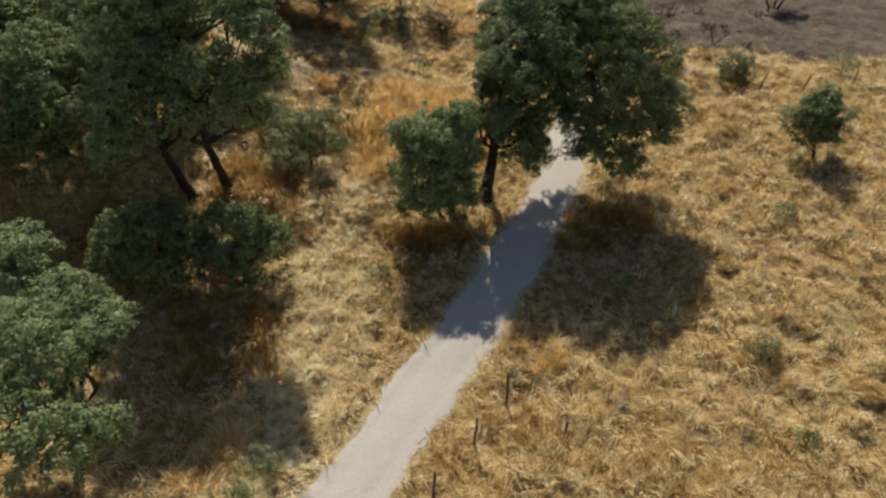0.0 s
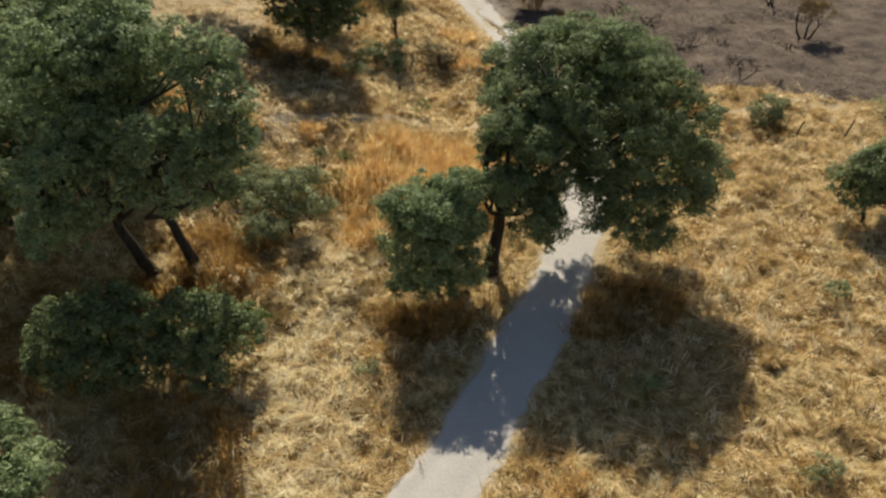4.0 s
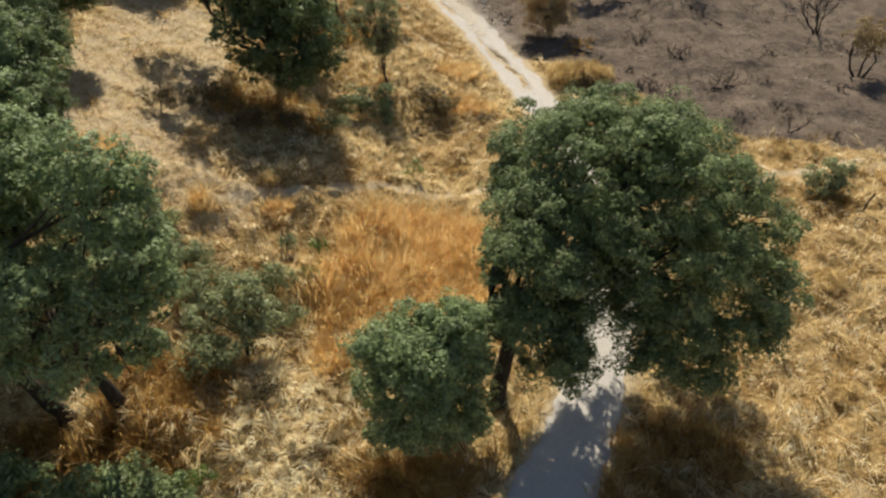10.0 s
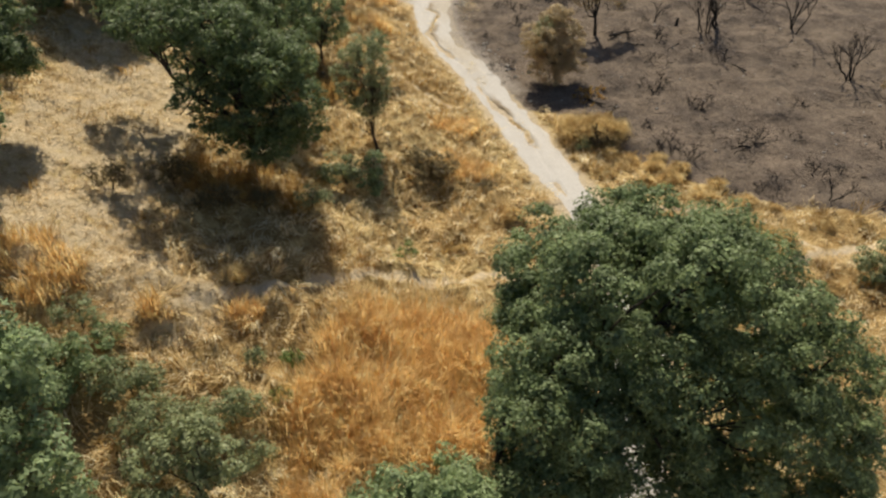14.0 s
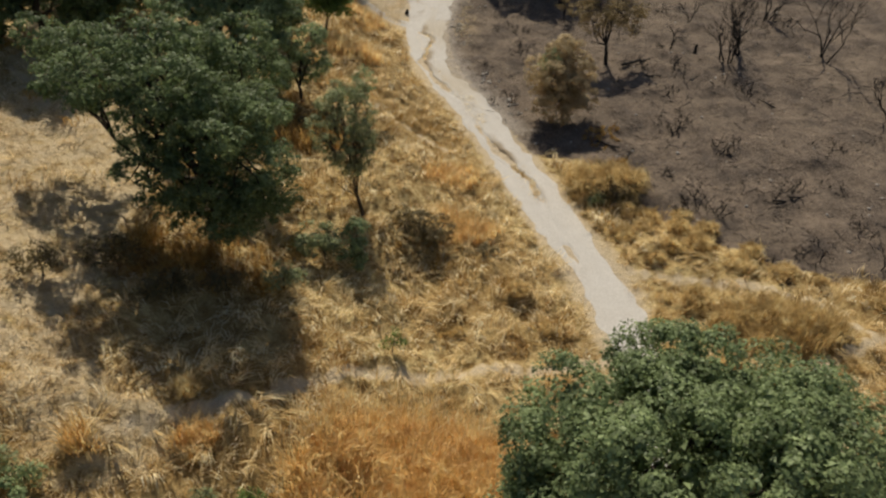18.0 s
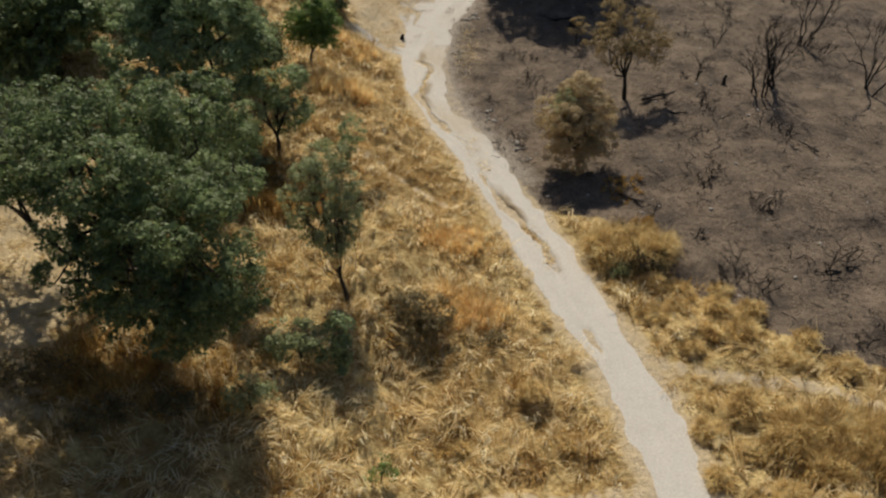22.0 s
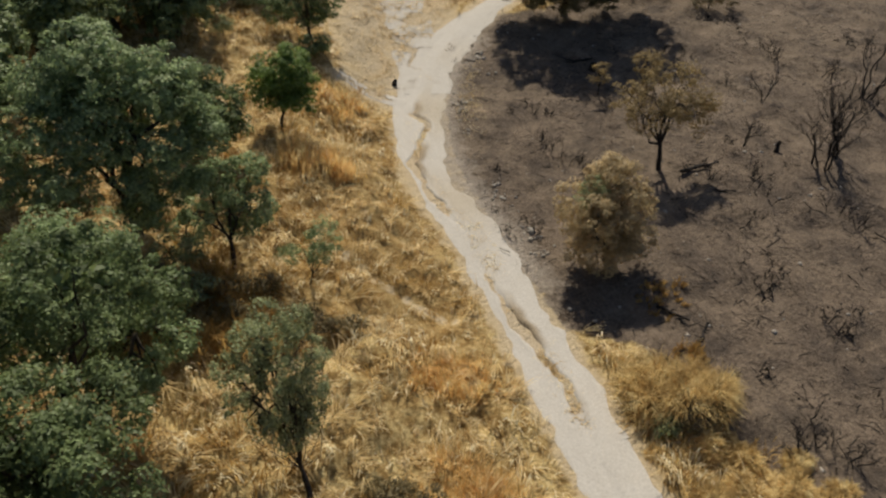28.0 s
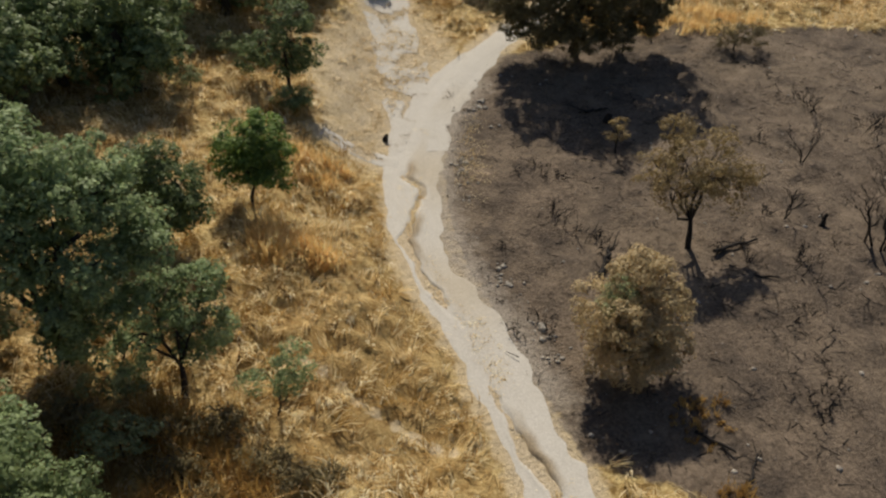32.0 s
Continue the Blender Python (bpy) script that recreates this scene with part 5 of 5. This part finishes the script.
for cx, cy, ax, ay, n, h, mat, label in TALL:
    px, py = patch(cx, cy, ax, ay, n)
    keep = (bare_at(px, py) < 0.6) & (value_noise(px, py, 0.85, 91) > 0.27)
    px, py = px[keep], py[keep]
    stuff("tall_grass", mesh_of("tall_grass", *blades(on_land(px, py), h * rng.uniform(0.45, 1.15, len(px)) * (0.7 + 0.6 * value_noise(px, py, 0.8, 9)), 20, 0.45, 0.2, 0.016, 0.45), mat), label, "grass")


def mound(r, h):
    """A lumpy dome of matted old grass, the heart of a tussock."""
    a, u = np.meshgrid(np.linspace(0, 2 * np.pi, 14, endpoint=False), np.linspace(0, 1, 6), indexing="ij")
    k = 1 + 0.12 * np.sin(3 * a + r * 40) + 0.08 * np.sin(5 * a + r * 90)
    v = np.stack([r * k * np.cos(a) * np.cos(u * 1.5), r * k * np.sin(a) * np.cos(u * 1.5), h * np.sin(u * 1.5) - 0.12 * (1 - u)], -1).reshape(-1, 3)
    i, j = np.meshgrid(np.arange(14), np.arange(5), indexing="ij")
    n = (i + 1) % 14
    return v, np.stack([i * 6 + j, n * 6 + j, n * 6 + j + 1, i * 6 + j + 1], -1).reshape(-1, 4)


def tussock(x, y, r, h, mat, label, name="grass_tussock"):
    ob = thing(name, x, y, float(land(x, y) + ripple(x, y)), label, "grass tussock", "tussocks beside the track")
    part("mound", mesh_of("mound", *mound(r * 0.72, h * 0.62), mat, True), ob)
    n = int(26 + 85 * r * r)
    px, py = patch(0, 0, r * 0.78, r * 0.78, n)
    out = np.sqrt(px * px + py * py) / (r * 0.78)
    pz = h * 0.55 * np.sqrt(np.clip(1 - out ** 2, 0, 1)) - 0.04
    part("tuft", mesh_of("tuft", *blades(np.c_[px, py, pz], h * (0.62 - 0.1 * out) * rng.uniform(0.6, 1.2, n), 13, 0.3, 0.2 + 0.95 * out, 0.012, 0.8, 0.8, np.c_[px, py] / (r * 0.5) + rng.normal(size=(n, 2)) * 0.55), mat), ob)


for x, y, r, h in ((8.6, 53.4, 0.65, 0.6), (9.6, 53.7, 0.55, 0.55), (10.5, 52.3, 0.55, 0.55), (11.5, 52.0, 0.7, 0.65), (9.6, 51.6, 0.5, 0.5), (10.6, 48.7, 0.8, 0.75), (12.8, 50.7, 0.75, 0.65), (9.2, 48.0, 0.6, 0.6), (12.2, 53.3, 0.6, 0.55), (13.6, 51.6, 0.6, 0.55), (11.0, 53.4, 0.6, 0.6),
                   (9.5, 49.3, 0.5, 0.5), (14.6, 50.4, 0.7, 0.6), (15.8, 50.0, 0.6, 0.5), (10.0, 54.8, 0.6, 0.55), (9.0, 55.2, 0.5, 0.5), (11.4, 54.4, 0.55, 0.5), (7.4, 55.0, 0.45, 0.45), (10.2, 47.2, 0.55, 0.5), (11.7, 47.6, 1.1, 0.95), (13.0, 47.5, 1.35, 1.15), (14.3, 47.4, 1.0, 0.85), (12.4, 46.6, 1.0, 0.8),
                   (9.0, 46.2, 0.5, 0.5), (10.8, 45.4, 0.6, 0.55), (12.4, 44.6, 0.7, 0.55), (15.2, 45.2, 0.7, 0.6), (16.2, 44.2, 0.6, 0.5), (17.6, 48.6, 0.6, 0.5), (19.2, 48.6, 0.5, 0.45), (3.0, 23.0, 0.55, 0.7), (15.6, 24.0, 0.7, 0.5), (13.0, 27.5, 0.6, 0.5), (16.0, 38.5, 0.8, 0.55), (12.6, 40.0, 0.8, 0.55),
                   (14.6, 33.0, 0.7, 0.5), (18.5, 28.5, 0.8, 0.5), (16.5, 20.5, 0.8, 0.5), (14.2, 42.2, 0.7, 0.55), (20.2, 41.6, 0.7, 0.5), (22.0, 46.0, 0.7, 0.5), (-3.2, 41.6, 0.5, 0.5), (-7.2, 41.9, 0.5, 0.55), (-5.4, 42.6, 0.4, 0.4), (1.2, 47.6, 0.5, 0.45), (3.6, 49.4, 0.5, 0.45), (4.6, 47.6, 0.45, 0.4)):
    tussock(x, y, r, h, TUSSOCK, "rounded brown tussock of dry grass")
for x, y, r, h in ((7.5, 56.7, 0.75, 1.6), (8.4, 56.6, 0.8, 1.7), (7.1, 57.5, 0.6, 1.3), (9.3, 56.7, 0.7, 1.4), (8.0, 57.5, 0.7, 1.6), (9.9, 57.2, 0.5, 1.0), (9.0, 57.4, 0.6, 1.2)):
    tussock(x, y, r, h, TUSSOCK, "tall yellow-green grass clump at the burn's edge")

gx_, gy_ = scatter(16000, -2, 6, 55.5, 79, lambda x, y: np.clip(1.1 - np.abs(distance_to(TRACK_LINE, x, y) - 0.1) / 0.38, 0, 1) * np.clip(2.6 * value_noise(x, y, 1.3, 61) - 0.7 + 1.2 * bell(y, 57.2, 1.6), 0, 1))
stuff("track_grass", mesh_of("track_grass", *blades(np.c_[gx_, gy_, land(gx_, gy_) + 0.02], rng.uniform(0.08, 0.2, len(gx_)), 8, 1.0, 0.7, 0.012, 0.8), STRAW), "short straw on the crown of the track", "grass")

# ---- litter on the ash ----
def sticks(n, x0, x1, y0, y1, keep, l0, l1, r):
    x, y = scatter(n, x0, x1, y0, y1, keep)
    a, l = rng.uniform(0, 6.28, len(x)), rng.uniform(l0, l1, len(x))
    d = np.c_[np.cos(a), np.sin(a), rng.normal(size=len(x)) * 0.15]
    side = np.c_[-np.sin(a), np.cos(a), np.zeros(len(x))]
    c = on_land(x, y, r * 0.6)
    up = np.array([0, 0, 1.0])
    quads = []
    for e in (-1, 1):
        for o in (side * r, -side * r * 0.5 + up * r, -side * r):
            quads.append(c + d * (l * 0.5 * e)[:, None] + o * (1.0 if e < 0 else 0.6))
    v = np.stack(quads, 1).reshape(-1, 3)
    k = np.arange(len(x))[:, None] * 6
    f = np.stack([k + np.array([[0, 1, 4, 3]]), k + np.array([[1, 2, 5, 4]]), k + np.array([[2, 0, 3, 5]])], 1).reshape(-1, 4)
    return v, f


stuff("charred_twigs", mesh_of("charred_twigs", *sticks(2600, 2, 28, 47, 88, lambda x, y: burnt_at(x, y) * np.clip(0.1 + 1.5 * value_noise(x, y, 1.9, 41) ** 2, 0, 1), 0.15, 0.6, 0.02), CHAR), "charred twigs scattered on ash", "twigs")


def pebbles(n, x0, x1, y0, y1, keep, r0, r1):
    x, y = scatter(n, x0, x1, y0, y1, keep)
    c = on_land(x, y)
    r = r0 + (r1 - r0) * rng.uniform(0, 1, len(x)) ** 3
    corners = np.array([(1, 0, 0), (0, 1, 0), (-1, 0, 0), (0, -1, 0), (0, 0, 0.8), (0, 0, -0.5)], float)
    v = c[:, None] + corners[None] * r[:, None, None] * rng.uniform(0.6, 1.3, (len(x), 6, 1))
    tri = np.array([(0, 1, 4), (1, 2, 4), (2, 3, 4), (3, 0, 4), (1, 0, 5), (2, 1, 5), (3, 2, 5), (0, 3, 5)])
    f = (np.arange(len(x))[:, None, None] * 6 + tri[None]).reshape(-1, 3)
    return v.reshape(-1, 3), f


stuff("stones", mesh_of("stones", *pebbles(1500, 0, 26, 50, 88, lambda x, y: (distance_to(TRACK_LINE, x, y) > 1.65) * burnt_at(x, y) * (0.2 + 0.9 * bell(distance_to(TRACK_LINE, x, y), 2.0, 1.0)), 0.03, 0.14), STONE), "pale stones scattered along the burnt verge", "stones")
stuff("rubble", mesh_of("rubble", *pebbles(2600, 0.5, 5, 64, 82, lambda x, y: bell(distance_to(TRACK_LINE, x, y), 2.2, 0.28) * np.clip(2.2 * value_noise(x, y, 0.9, 81) - 0.4, 0, 1), 0.05, 0.2), STONE), "pale rubble in a low bank beside the track", "stones")
